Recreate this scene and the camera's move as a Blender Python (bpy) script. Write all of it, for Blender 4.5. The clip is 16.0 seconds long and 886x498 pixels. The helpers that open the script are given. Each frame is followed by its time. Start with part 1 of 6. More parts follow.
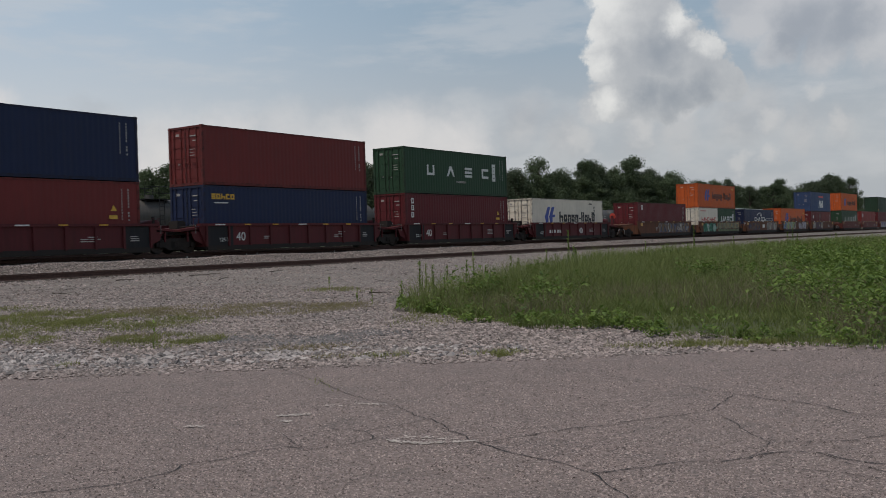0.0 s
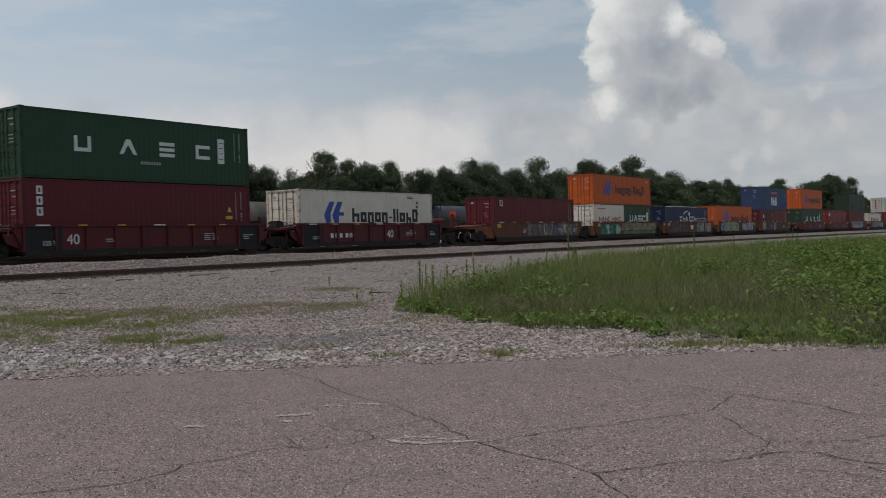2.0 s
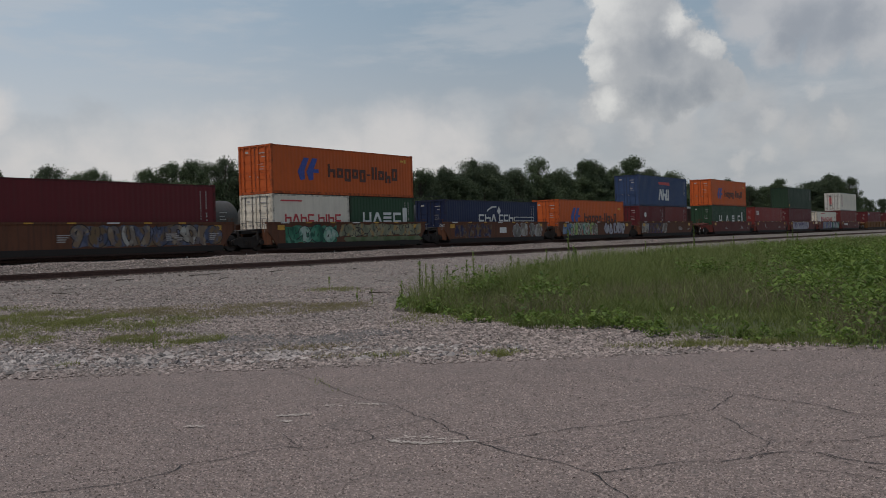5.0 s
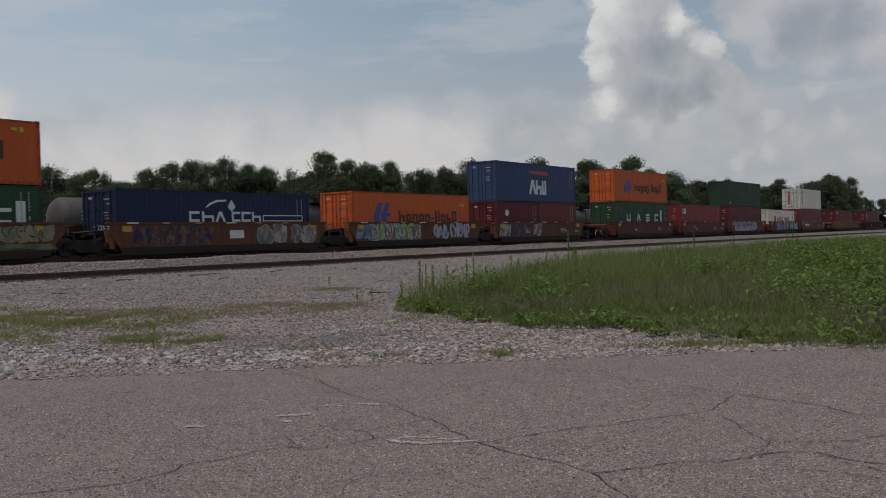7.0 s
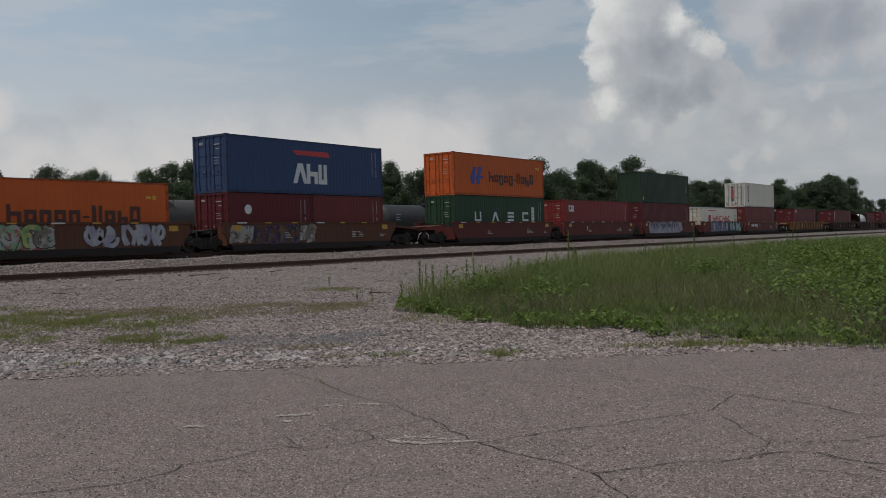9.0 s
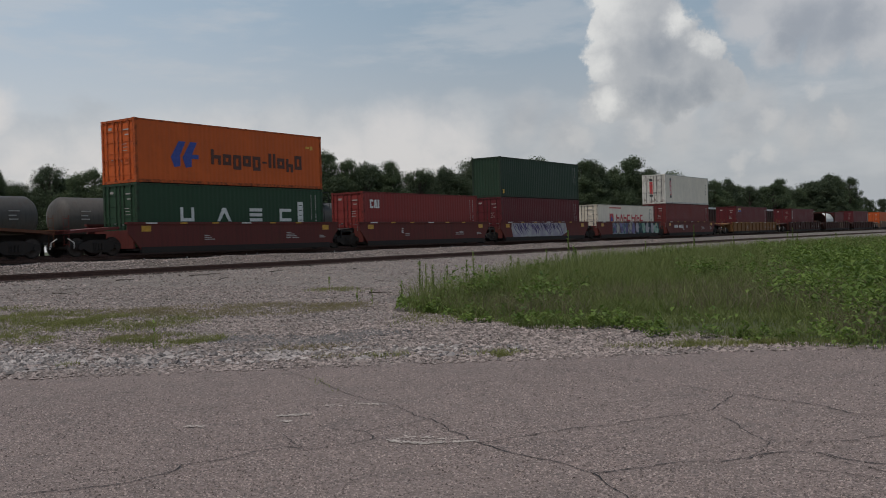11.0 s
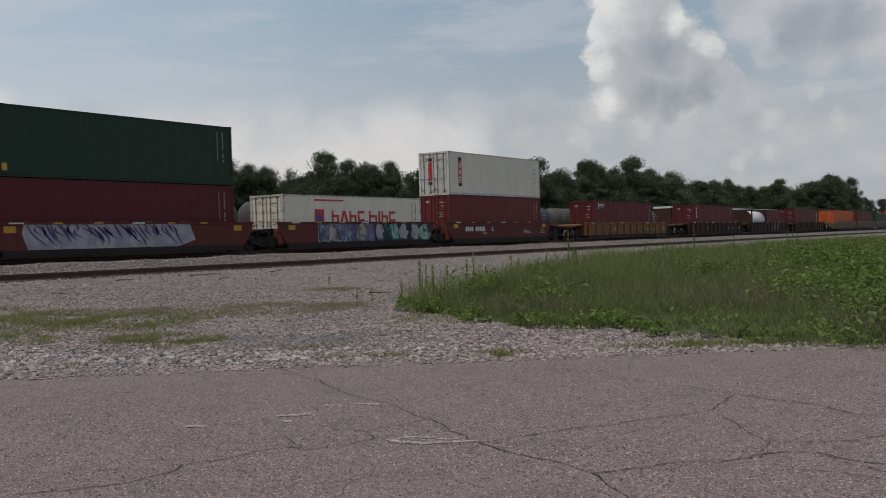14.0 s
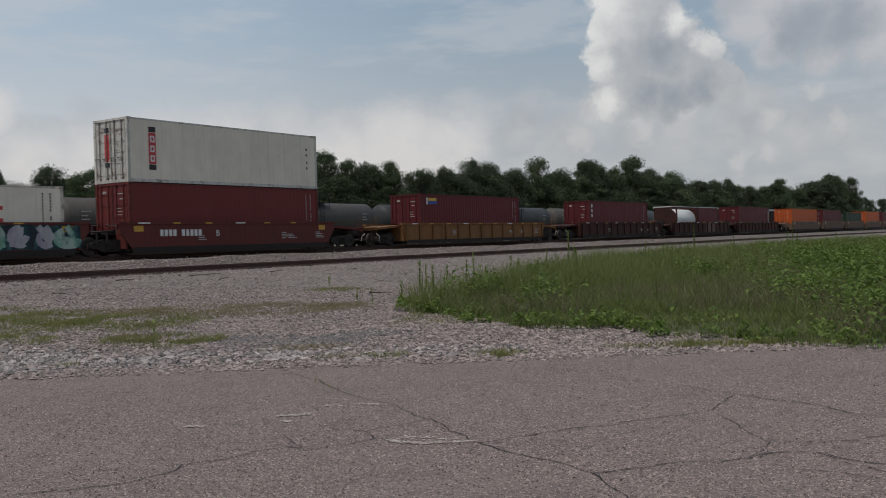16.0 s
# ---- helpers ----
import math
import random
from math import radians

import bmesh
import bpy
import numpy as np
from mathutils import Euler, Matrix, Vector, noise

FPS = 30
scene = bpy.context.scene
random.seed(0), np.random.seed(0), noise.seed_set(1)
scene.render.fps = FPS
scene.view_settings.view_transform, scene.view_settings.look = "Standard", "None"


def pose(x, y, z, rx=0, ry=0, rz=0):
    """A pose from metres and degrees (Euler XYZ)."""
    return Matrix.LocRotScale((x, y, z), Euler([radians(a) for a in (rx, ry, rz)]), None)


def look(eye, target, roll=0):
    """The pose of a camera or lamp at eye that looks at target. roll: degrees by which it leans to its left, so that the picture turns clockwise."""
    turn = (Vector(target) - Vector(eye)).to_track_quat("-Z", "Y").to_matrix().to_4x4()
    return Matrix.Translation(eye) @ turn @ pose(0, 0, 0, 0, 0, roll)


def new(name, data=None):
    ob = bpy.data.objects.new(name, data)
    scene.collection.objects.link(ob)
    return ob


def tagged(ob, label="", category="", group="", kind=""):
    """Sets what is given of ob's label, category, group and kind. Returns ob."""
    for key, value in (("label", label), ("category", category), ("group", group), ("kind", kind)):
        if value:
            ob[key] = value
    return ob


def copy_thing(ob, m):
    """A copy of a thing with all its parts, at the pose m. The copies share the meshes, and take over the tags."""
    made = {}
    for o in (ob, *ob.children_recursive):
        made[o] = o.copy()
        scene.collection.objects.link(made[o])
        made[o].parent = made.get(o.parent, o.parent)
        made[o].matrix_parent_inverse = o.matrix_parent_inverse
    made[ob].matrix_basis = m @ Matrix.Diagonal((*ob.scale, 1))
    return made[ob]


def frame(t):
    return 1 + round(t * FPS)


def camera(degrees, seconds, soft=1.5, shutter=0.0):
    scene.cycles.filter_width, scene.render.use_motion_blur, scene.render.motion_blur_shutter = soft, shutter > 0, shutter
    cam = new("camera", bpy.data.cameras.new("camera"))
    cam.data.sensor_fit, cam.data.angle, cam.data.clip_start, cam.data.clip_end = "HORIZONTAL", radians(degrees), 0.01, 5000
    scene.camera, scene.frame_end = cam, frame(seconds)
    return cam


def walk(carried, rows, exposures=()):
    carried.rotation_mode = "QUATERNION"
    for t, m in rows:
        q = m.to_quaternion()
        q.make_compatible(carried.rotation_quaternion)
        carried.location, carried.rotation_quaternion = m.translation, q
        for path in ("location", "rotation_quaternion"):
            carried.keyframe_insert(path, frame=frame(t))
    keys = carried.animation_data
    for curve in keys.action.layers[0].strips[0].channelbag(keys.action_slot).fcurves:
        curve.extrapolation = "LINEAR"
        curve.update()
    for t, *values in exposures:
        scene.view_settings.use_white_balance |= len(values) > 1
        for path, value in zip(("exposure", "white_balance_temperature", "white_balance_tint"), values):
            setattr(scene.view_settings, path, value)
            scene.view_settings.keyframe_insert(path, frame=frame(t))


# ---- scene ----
# One field of view for the whole shot; the eye stands 1.55 m over the parking lot.
TRACK_ANGLE = radians(35.04)
EYE = (0.0, 0.0, 1.55)
AIM = (100 * math.cos(TRACK_ANGLE), 100 * math.sin(TRACK_ANGLE), 1.55 - 100 * math.tan(radians(0.519)))
cam = camera(50.41, 16.0, soft=0.9, shutter=0.15)
STILL = look(EYE, AIM, -1.704)
walk(cam, [(0.0, STILL), (16.0, STILL)], [(0.0, 0.06), (2.0, 0.03), (3.0, -0.09), (4.0, -0.10), (6.5, -0.13), (9.0, -0.12), (11.5, 0.0), (12.5, 0.03), (16.0, -0.01)])

RAIL_Z = 1.30        # rail head of the main track
TRAIN_Y = 36.34      # its centre line
SIDING_Y, SIDING_Z = 30.65, 0.80
PARKED_Y = 60.0


# ---- world and sun ----
def build_world():
    w = bpy.data.worlds.new("world")
    w.use_nodes = True
    scene.world = w
    nt = w.node_tree
    nt.nodes.clear()

    def node(kind):
        return nt.nodes.new(kind)

    def link(a, b):
        nt.links.new(a, b)

    def math_node(op, a, b, clamp=False):
        n = node("ShaderNodeMath")
        n.operation, n.use_clamp = op, clamp
        for i, v in enumerate((a, b)):
            if isinstance(v, (int, float)):
                n.inputs[i].default_value = v
            else:
                link(v, n.inputs[i])
        return n.outputs[0]

    def remap(v, a, b, c, d):
        n = node("ShaderNodeMapRange")
        n.interpolation_type = "SMOOTHSTEP"
        link(v, n.inputs[0])
        for i, x in enumerate((a, b, c, d)):
            n.inputs[i + 1].default_value = x
        return n.outputs[0]

    def mix(f, a, b):
        n = node("ShaderNodeMix")
        n.data_type = "RGBA"
        for s, v in ((n.inputs[0], f), (n.inputs[6], a), (n.inputs[7], b)):
            if isinstance(v, (int, float)):
                s.default_value = v
            elif isinstance(v, tuple):
                s.default_value = (*v, 1)
            else:
                link(v, s)
        return n.outputs[2]

    sky = node("ShaderNodeTexSky")
    sky.sky_type, sky.sun_disc, sky.sun_elevation, sky.sun_rotation = "NISHITA", False, radians(67.6), radians(-77)
    sky.dust_density, sky.air_density = 3.0, 1.2
    skyc = node("ShaderNodeVectorMath")
    skyc.operation = "SCALE"
    link(sky.outputs[0], skyc.inputs[0])
    skyc.inputs["Scale"].default_value = 0.10
    way = node("ShaderNodeTexCoord").outputs["Generated"]
    sep = node("ShaderNodeSeparateXYZ")
    link(way, sep.inputs[0])
    up = sep.outputs[2]

    def noise_of(vec, scale, detail, rough=0.55, squash=1.0):
        m = node("ShaderNodeMapping")
        m.inputs["Scale"].default_value = (1, 1, squash)
        link(vec, m.inputs[0])
        n = node("ShaderNodeTexNoise")
        n.inputs["Scale"].default_value, n.inputs["Detail"].default_value, n.inputs["Roughness"].default_value = scale, detail, rough
        link(m.outputs[0], n.inputs["Vector"])
        return n

    # veil of high cloud, whiter towards the horizon
    veil = noise_of(way, 5.0, 7, 0.6, 4.5).outputs[0]
    low = remap(up, 0.08, 0.26, 1.0, 0.0)
    base = mix(low, (0.270, 0.362, 0.452), (0.415, 0.440, 0.470))
    # brighter towards the hidden sun
    base = mix(remap(sep.outputs[1], 0.45, 0.92, 0.0, 1.0), base, mix(low, (0.405, 0.502, 0.608), (0.575, 0.595, 0.620)))
    streak = math_node("MULTIPLY", remap(veil, 0.47, 0.68, 0.0, 1.0), remap(up, 0.10, 0.5, 0.5, 0.28))
    base = mix(streak, base, (0.560, 0.570, 0.590))
    # clearer and deeper overhead
    base = mix(remap(up, 0.30, 0.75, 0.0, 0.8), base, (0.130, 0.190, 0.280))
    # a bank of pale cloud low in the sky
    bank_n = noise_of(way, 7.0, 8, 0.55, 2.0).outputs[0]
    bank_h = math_node("ADD", up, math_node("MULTIPLY", math_node("SUBTRACT", bank_n, 0.5), 0.16))
    bank = remap(bank_h, 0.125, 0.155, 1.0, 0.0)
    bank_c = mix(remap(noise_of(way, 16.0, 6, 0.5, 2.0).outputs[0], 0.4, 0.62, 0, 1), (0.432, 0.462, 0.500), (0.515, 0.533, 0.556))
    base = mix(math_node("MULTIPLY", bank, 0.6), base, bank_c)
    glow_n = remap(noise_of(way, 11.0, 8, 0.55, 1.6).outputs[0], 0.36, 0.58, 0.62, 1.0)
    # towering cumulus, lit from above and behind, grey within
    wob = noise_of(way, 34.0, 10, 0.62)
    off = node("ShaderNodeVectorMath")
    off.operation = "SUBTRACT"
    link(wob.outputs["Color"], off.inputs[0])
    off.inputs[1].default_value = (0.5, 0.5, 0.5)
    amp = node("ShaderNodeVectorMath")
    amp.operation = "SCALE"
    link(off.outputs[0], amp.inputs[0])
    amp.inputs["Scale"].default_value = 0.042
    bent = node("ShaderNodeVectorMath")
    bent.operation = "ADD"
    link(way, bent.inputs[0])
    link(amp.outputs[0], bent.inputs[1])

    def puffs(blobs, soft):
        best = None
        for az, el, rad in blobs:
            a, e = radians(az), radians(el)
            d = node("ShaderNodeVectorMath")
            d.operation = "DISTANCE"
            link(bent.outputs[0], d.inputs[0])
            d.inputs[1].default_value = (math.cos(a) * math.cos(e), math.sin(a) * math.cos(e), math.sin(e))
            m = remap(d.outputs["Value"], radians(rad), radians(rad * soft), 0.0, 1.0)
            best = m if best is None else math_node("MAXIMUM", best, m)
        return best

    heap = puffs(WEST_BANK, 0.25)
    base = mix(math_node("MULTIPLY", heap, math_node("MULTIPLY", glow_n, 0.95)), base, (0.690, 0.668, 0.662))
    lump = remap(noise_of(way, 30.0, 7, 0.6).outputs[0], 0.36, 0.62, 0.0, 1.0)
    soft_lump = remap(noise_of(way, 13.0, 6, 0.55, 1.5).outputs[0], 0.36, 0.62, 0.0, 1.0)
    # a broken pale layer under the tower
    low_c = mix(soft_lump, (0.405, 0.420, 0.448), (0.520, 0.520, 0.530))
    base = mix(math_node("MULTIPLY", puffs(LOW_BANK, 0.15), math_node("ADD", math_node("MULTIPLY", lump, 0.35), 0.5)), base, low_c)
    # small sunlit heads in that layer
    base = mix(math_node("MULTIPLY", puffs(LOW_HEADS, 0.2), 0.55), base, (0.600, 0.592, 0.590))
    # the grey shelf, paler along its lower edge
    shelf_c = mix(puffs(SHELF_DARK, 0.1), mix(soft_lump, (0.440, 0.452, 0.480), (0.530, 0.530, 0.545)), (0.325, 0.345, 0.385))
    base = mix(math_node("MULTIPLY", puffs(SHELF, 0.40), 0.92), base, shelf_c)
    # the tower: grey body, sunlit head and flank, dark flat base
    body = mix(lump, (0.425, 0.436, 0.455), (0.475, 0.482, 0.495))
    body = mix(math_node("MULTIPLY", puffs(TOWER_BASE, 0.0), 0.9), body, (0.285, 0.308, 0.345))
    lit = math_node("MULTIPLY", puffs(TOWER_LIT, 0.0), math_node("ADD", math_node("MULTIPLY", lump, 0.25), 0.75))
    body = mix(lit, body, (0.790, 0.780, 0.755))
    base = mix(math_node("MULTIPLY", puffs(TOWER, 0.74), 0.97), base, body)
    final = mix(0.88, skyc.outputs[0], base)
    bg = node("ShaderNodeBackground")
    link(final, bg.inputs[0])
    bg.inputs[1].default_value = 1.0
    link(bg.outputs[0], node("ShaderNodeOutputWorld").inputs[0])


# azimuth, elevation and radius in degrees of the cloud heaps
TOWER = [(23.5, 14.4, 2.5), (24.6, 12.5, 1.5), (22.3, 12.4, 2.5), (24.3, 10.4, 2.1), (25.1, 10.2, 1.3), (21.4, 10.7, 2.4), (19.6, 10.4, 1.5), (23.0, 8.8, 2.5), (20.3, 9.0, 2.4), (24.5, 8.2, 1.6), (21.4, 8.1, 1.8), (18.7, 8.9, 1.5), (17.7, 8.5, 1.1)]
TOWER_LIT = [(25.2, 13.8, 3.4), (25.8, 11.9, 2.4), (25.9, 10.1, 2.0), (23.0, 16.2, 3.4), (25.0, 7.8, 1.6), (20.6, 12.4, 1.4), (19.0, 11.0, 1.3)]
TOWER_BASE = [(21.1, 7.9, 1.9), (22.4, 8.1, 1.5), (19.5, 8.2, 1.6), (21.7, 10.7, 2.2)]
SHELF = [(16.6, 12.2, 2.3), (14.4, 12.3, 3.3), (12.1, 11.7, 3.3), (9.8, 11.1, 3.7), (15.1, 10.5, 1.8), (12.7, 10.1, 1.8), (10.4, 9.8, 1.7), (17.5, 13.0, 1.7)]
SHELF_DARK = [(13.8, 11.3, 2.5), (14.5, 10.6, 1.7), (11.5, 11.3, 2.3)]
LOW_BANK = [(23.4, 6.1, 2.3), (27.5, 5.9, 2.3), (20.8, 5.9, 2.0), (17.6, 6.4, 2.3), (15.8, 6.4, 1.6), (14.0, 5.7, 2.0), (11.9, 5.7, 1.6), (29.8, 6.9, 2.2), (25.4, 7.8, 1.6), (16.4, 7.4, 2.0)]
LOW_HEADS = [(15.8, 6.5, 1.0), (12.0, 5.9, 0.9), (25.6, 7.4, 1.2), (20.2, 7.1, 0.8), (22.8, 6.2, 1.0), (17.4, 4.0, 0.9), (15.9, 4.2, 0.8), (26.6, 5.8, 1.1), (13.2, 7.6, 0.8)]
WEST_BANK = [(51.0, 4.4, 4.8), (47.4, 4.6, 4.8), (44.2, 4.7, 4.8), (41.0, 4.4, 4.6), (54.6, 3.9, 4.8), (37.7, 5.2, 4.4), (58.4, 3.4, 4.8), (34.6, 5.0, 4.0), (61.0, 7.6, 2.6)]
build_world()
sun = new("sun", bpy.data.lights.new("sun", "SUN"))
sun.data.energy, sun.data.angle, sun.data.color = 2.0, radians(10), (1.0, 0.94, 0.86)
sun.matrix_world = look((-42, 10, 105), (0, 0, 0))


# ---- materials ----
class Nodes:
    def __init__(self, name):
        self.m = bpy.data.materials.new(name)
        self.m.use_nodes = True
        self.t = self.m.node_tree
        self.bsdf = self.t.nodes["Principled BSDF"]
        self.coord = self.add("ShaderNodeTexCoord").outputs["Object"]

    def add(self, kind):
        return self.t.nodes.new(kind)

    def put(self, v, s):
        if hasattr(v, "is_linked"):
            self.t.links.new(v, s)
        elif isinstance(v, tuple) and len(v) == 3 and s.type == "RGBA":
            s.default_value = (*v, 1)
        else:
            s.default_value = v

    def noise(self, scale, detail=5, rough=0.55, stretch=(1, 1, 1)):
        mp = self.add("ShaderNodeMapping")
        mp.inputs["Scale"].default_value = stretch
        self.put(self.coord, mp.inputs[0])
        n = self.add("ShaderNodeTexNoise")
        n.inputs["Scale"].default_value, n.inputs["Detail"].default_value, n.inputs["Roughness"].default_value = scale, detail, rough
        self.put(mp.outputs[0], n.inputs["Vector"])
        return n.outputs[0]

    def cells(self, scale, feature="F1"):
        n = self.add("ShaderNodeTexVoronoi")
        n.feature = feature
        n.inputs["Scale"].default_value = scale
        self.put(self.coord, n.inputs["Vector"])
        return n

    def ramp(self, v, a, b, c=0.0, d=1.0):
        n = self.add("ShaderNodeMapRange")
        self.put(v, n.inputs[0])
        for i, x in enumerate((a, b, c, d)):
            n.inputs[i + 1].default_value = x
        return n.outputs[0]

    def mix(self, f, a, b, blend="MIX"):
        n = self.add("ShaderNodeMix")
        n.data_type, n.blend_type = "RGBA", blend
        self.put(f, n.inputs[0]), self.put(a, n.inputs[6]), self.put(b, n.inputs[7])
        return n.outputs[2]

    def times(self, a, b, op="MULTIPLY"):
        n = self.add("ShaderNodeMath")
        n.operation = op
        self.put(a, n.inputs[0]), self.put(b, n.inputs[1])
        return n.outputs[0]

    def bump(self, h, strength, distance):
        n = self.add("ShaderNodeBump")
        n.inputs["Strength"].default_value, n.inputs["Distance"].default_value = strength, distance
        self.put(h, n.inputs["Height"])
        self.put(n.outputs[0], self.bsdf.inputs["Normal"])

    def done(self, colour, rough=0.6, metal=0.0, spec=0.5):
        self.put(colour, self.bsdf.inputs["Base Color"])
        self.put(rough, self.bsdf.inputs["Roughness"])
        self.put(metal, self.bsdf.inputs["Metallic"])
        self.put(spec, self.bsdf.inputs["Specular IOR Level"])
        return self.m


def painted(name, col, rough=0.5, grime=(0.045, 0.035, 0.028), amount=0.35, rust=0.0):
    """Weathered paint on steel: blotches, vertical streaks, fine grain, a little rust."""
    n = Nodes(name)
    faded = tuple(min(1, c * 1.18 + 0.003) for c in col)
    blot = n.ramp(n.noise(0.7, 6, 0.6), 0.32, 0.7)
    c = n.mix(blot, col, faded)
    streaks = n.ramp(n.noise(3.0, 5, 0.6, (2.2, 2.2, 0.12)), 0.45, 0.78)
    c = n.mix(n.times(streaks, amount), c, grime)
    spots = n.ramp(n.noise(9.0, 6, 0.7), 0.58, 0.72)
    c = n.mix(n.times(spots, amount * 0.7), c, grime)
    if rust:
        r = n.ramp(n.noise(1.6, 8, 0.72), 0.52, 0.64)
        c = n.mix(n.times(r, rust), c, (0.115, 0.045, 0.02))
    rnd = n.add("ShaderNodeObjectInfo").outputs["Random"]
    c = n.mix(n.ramp(rnd, 0, 1, 0.0, 0.12), c, (0.02, 0.02, 0.02))
    n.bump(n.noise(30.0, 4), 0.12, 0.01)
    return n.done(c, n.ramp(blot, 0, 1, rough, rough + 0.2), 0.0, 0.22)


def plain(name, col, rough=0.6, metal=0.0, spread=0.25, scale=6.0):
    n = Nodes(name)
    v = n.ramp(n.noise(scale, 6, 0.6), 0.3, 0.7)
    c = n.mix(v, tuple(x * (1 - spread) for x in col), tuple(min(1, x * (1 + spread)) for x in col))
    n.bump(n.noise(scale * 7, 4), 0.15, 0.01)
    return n.done(c, rough, metal)


def leafy(name, dark, light, gloss=0.55, through_light=0.0):
    n = Nodes(name)
    isl = n.add("ShaderNodeNewGeometry").outputs["Random Per Island"]
    big = n.ramp(n.noise(0.5, 3), 0.35, 0.65)
    c = n.mix(n.ramp(isl, 0, 1), dark, light)
    c = n.mix(n.times(big, 0.45), c, dark)
    clump = n.ramp(n.noise(1.6, 4, 0.6), 0.42, 0.66)
    c = n.mix(n.times(clump, 0.4), c, tuple(0.55 * x for x in dark))
    rnd = n.add("ShaderNodeObjectInfo").outputs["Random"]
    c = n.mix(n.ramp(rnd, 0, 1, 0.0, 0.45), c, tuple(0.62 * x for x in dark))
    n.done(c, gloss, 0, 0.25)
    if through_light:
        tr = n.add("ShaderNodeBsdfTranslucent")
        n.put(c, tr.inputs[0])
        ms = n.add("ShaderNodeMixShader")
        ms.inputs[0].default_value = through_light
        n.put(n.bsdf.outputs[0], ms.inputs[1]), n.put(tr.outputs[0], ms.inputs[2])
        out = [x for x in n.t.nodes if x.type == "OUTPUT_MATERIAL"][0]
        n.put(ms.outputs[0], out.inputs[0])
    return n.m


def gravel_material(name, dark, light, scale, relief):
    n = Nodes(name)
    v = n.cells(scale)
    sep = n.add("ShaderNodeSeparateColor")
    n.put(v.outputs["Color"], sep.inputs[0])
    c = n.mix(n.ramp(sep.outputs[0], 0, 1), dark, light)
    c = n.mix(n.ramp(n.noise(0.35, 8, 0.7), 0.42, 0.66, 0, 0.55), c, (0.19, 0.162, 0.145))
    c = n.mix(n.ramp(n.noise(5.0, 6, 0.7), 0.5, 0.68, 0, 0.5), c, (0.10, 0.09, 0.082))
    c = n.mix(n.ramp(n.noise(1.3, 8, 0.75), 0.47, 0.68, 0, 0.6), c, (0.12, 0.105, 0.096))
    c = n.mix(n.ramp(v.outputs["Distance"], 0.4, 0.85, 0, 0.6), c, (0.09, 0.08, 0.07))
    n.bump(v.outputs["Distance"], -0.9, relief)
    return n.done(c, 0.9, 0, 0.25)


def asphalt_material():
    n = Nodes("asphalt")
    v = n.cells(72.0)
    sep = n.add("ShaderNodeSeparateColor")
    n.put(v.outputs["Color"], sep.inputs[0])
    c = n.mix(n.ramp(sep.outputs[0], 0.0, 1.0), (0.088, 0.067, 0.061), (0.292, 0.221, 0.200))
    c = n.mix(n.ramp(sep.outputs[1], 0.90, 0.97), c, (0.44, 0.36, 0.33))
    c = n.mix(n.ramp(sep.outputs[2], 0.84, 0.95), c, (0.03, 0.028, 0.028))
    c = n.mix(n.ramp(n.noise(0.45, 6, 0.6), 0.35, 0.7, 0, 0.5), c, (0.235, 0.182, 0.164))
    c = n.mix(n.ramp(n.noise(1.9, 6, 0.65), 0.5, 0.74, 0, 0.5), c, (0.088, 0.075, 0.071))
    c = n.mix(n.ramp(n.noise(24.0, 5, 0.7), 0.50, 0.66, 0, 0.45), c, (0.100, 0.078, 0.072))
    c = n.mix(n.ramp(n.noise(31.0, 5, 0.7, (1.0, 1.3, 1.0)), 0.54, 0.68, 0, 0.45), c, (0.360, 0.285, 0.258))
    n.bump(v.outputs["Distance"], -0.9, 0.012)
    return n.done(c, 0.85, 0, 0.3)


def stone_material(name, dark, light):
    n = Nodes(name)
    isl = n.add("ShaderNodeNewGeometry").outputs["Random Per Island"]
    c = n.mix(n.ramp(isl, 0, 1), dark, light)
    c = n.mix(n.ramp(n.noise(0.5, 5), 0.45, 0.7, 0, 0.3), c, (0.16, 0.15, 0.145))
    return n.done(c, 0.9, 0, 0.25)


ASPHALT = asphalt_material()
GRAVEL = gravel_material("crushed stone", (0.155, 0.130, 0.117), (0.385, 0.328, 0.296), 20.0, 0.035)
BALLAST = gravel_material("track ballast", (0.110, 0.092, 0.083), (0.285, 0.245, 0.222), 14.0, 0.05)
FIELD = plain("rough field", (0.075, 0.085, 0.035), 0.9, 0, 0.5, 0.8)
DARK_BALLAST = gravel_material("oil-stained ballast", (0.040, 0.031, 0.027), (0.100, 0.080, 0.069), 14.0, 0.05)
SOIL = plain("weedy soil", (0.07, 0.075, 0.03), 0.95, 0, 0.45, 2.5)
STONE = stone_material("loose stones", (0.115, 0.093, 0.085), (0.460, 0.375, 0.345))
CRACK = plain("crack filled with dirt", (0.022, 0.019, 0.018), 0.95)
WORN_PAINT = plain("worn white paint", (0.48, 0.41, 0.37), 0.85, 0, 0.3, 18)
RUST_RAIL = plain("rusty rail steel", (0.085, 0.044, 0.034), 0.8, 0.2, 0.35, 12)
TIE = plain("weathered tie timber", (0.075, 0.06, 0.05), 0.9, 0, 0.4, 9)
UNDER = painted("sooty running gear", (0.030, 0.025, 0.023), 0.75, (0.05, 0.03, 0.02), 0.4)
WHEEL = plain("worn wheel steel", (0.05, 0.04, 0.036), 0.6, 0.5, 0.4, 8)
BLACK = painted("black paint", (0.018, 0.018, 0.02), 0.6, (0.06, 0.05, 0.045), 0.3)
MAROON_CAR = painted("maroon car paint", (0.098, 0.019, 0.022), 0.55, (0.035, 0.016, 0.013), 0.4, 0.15)
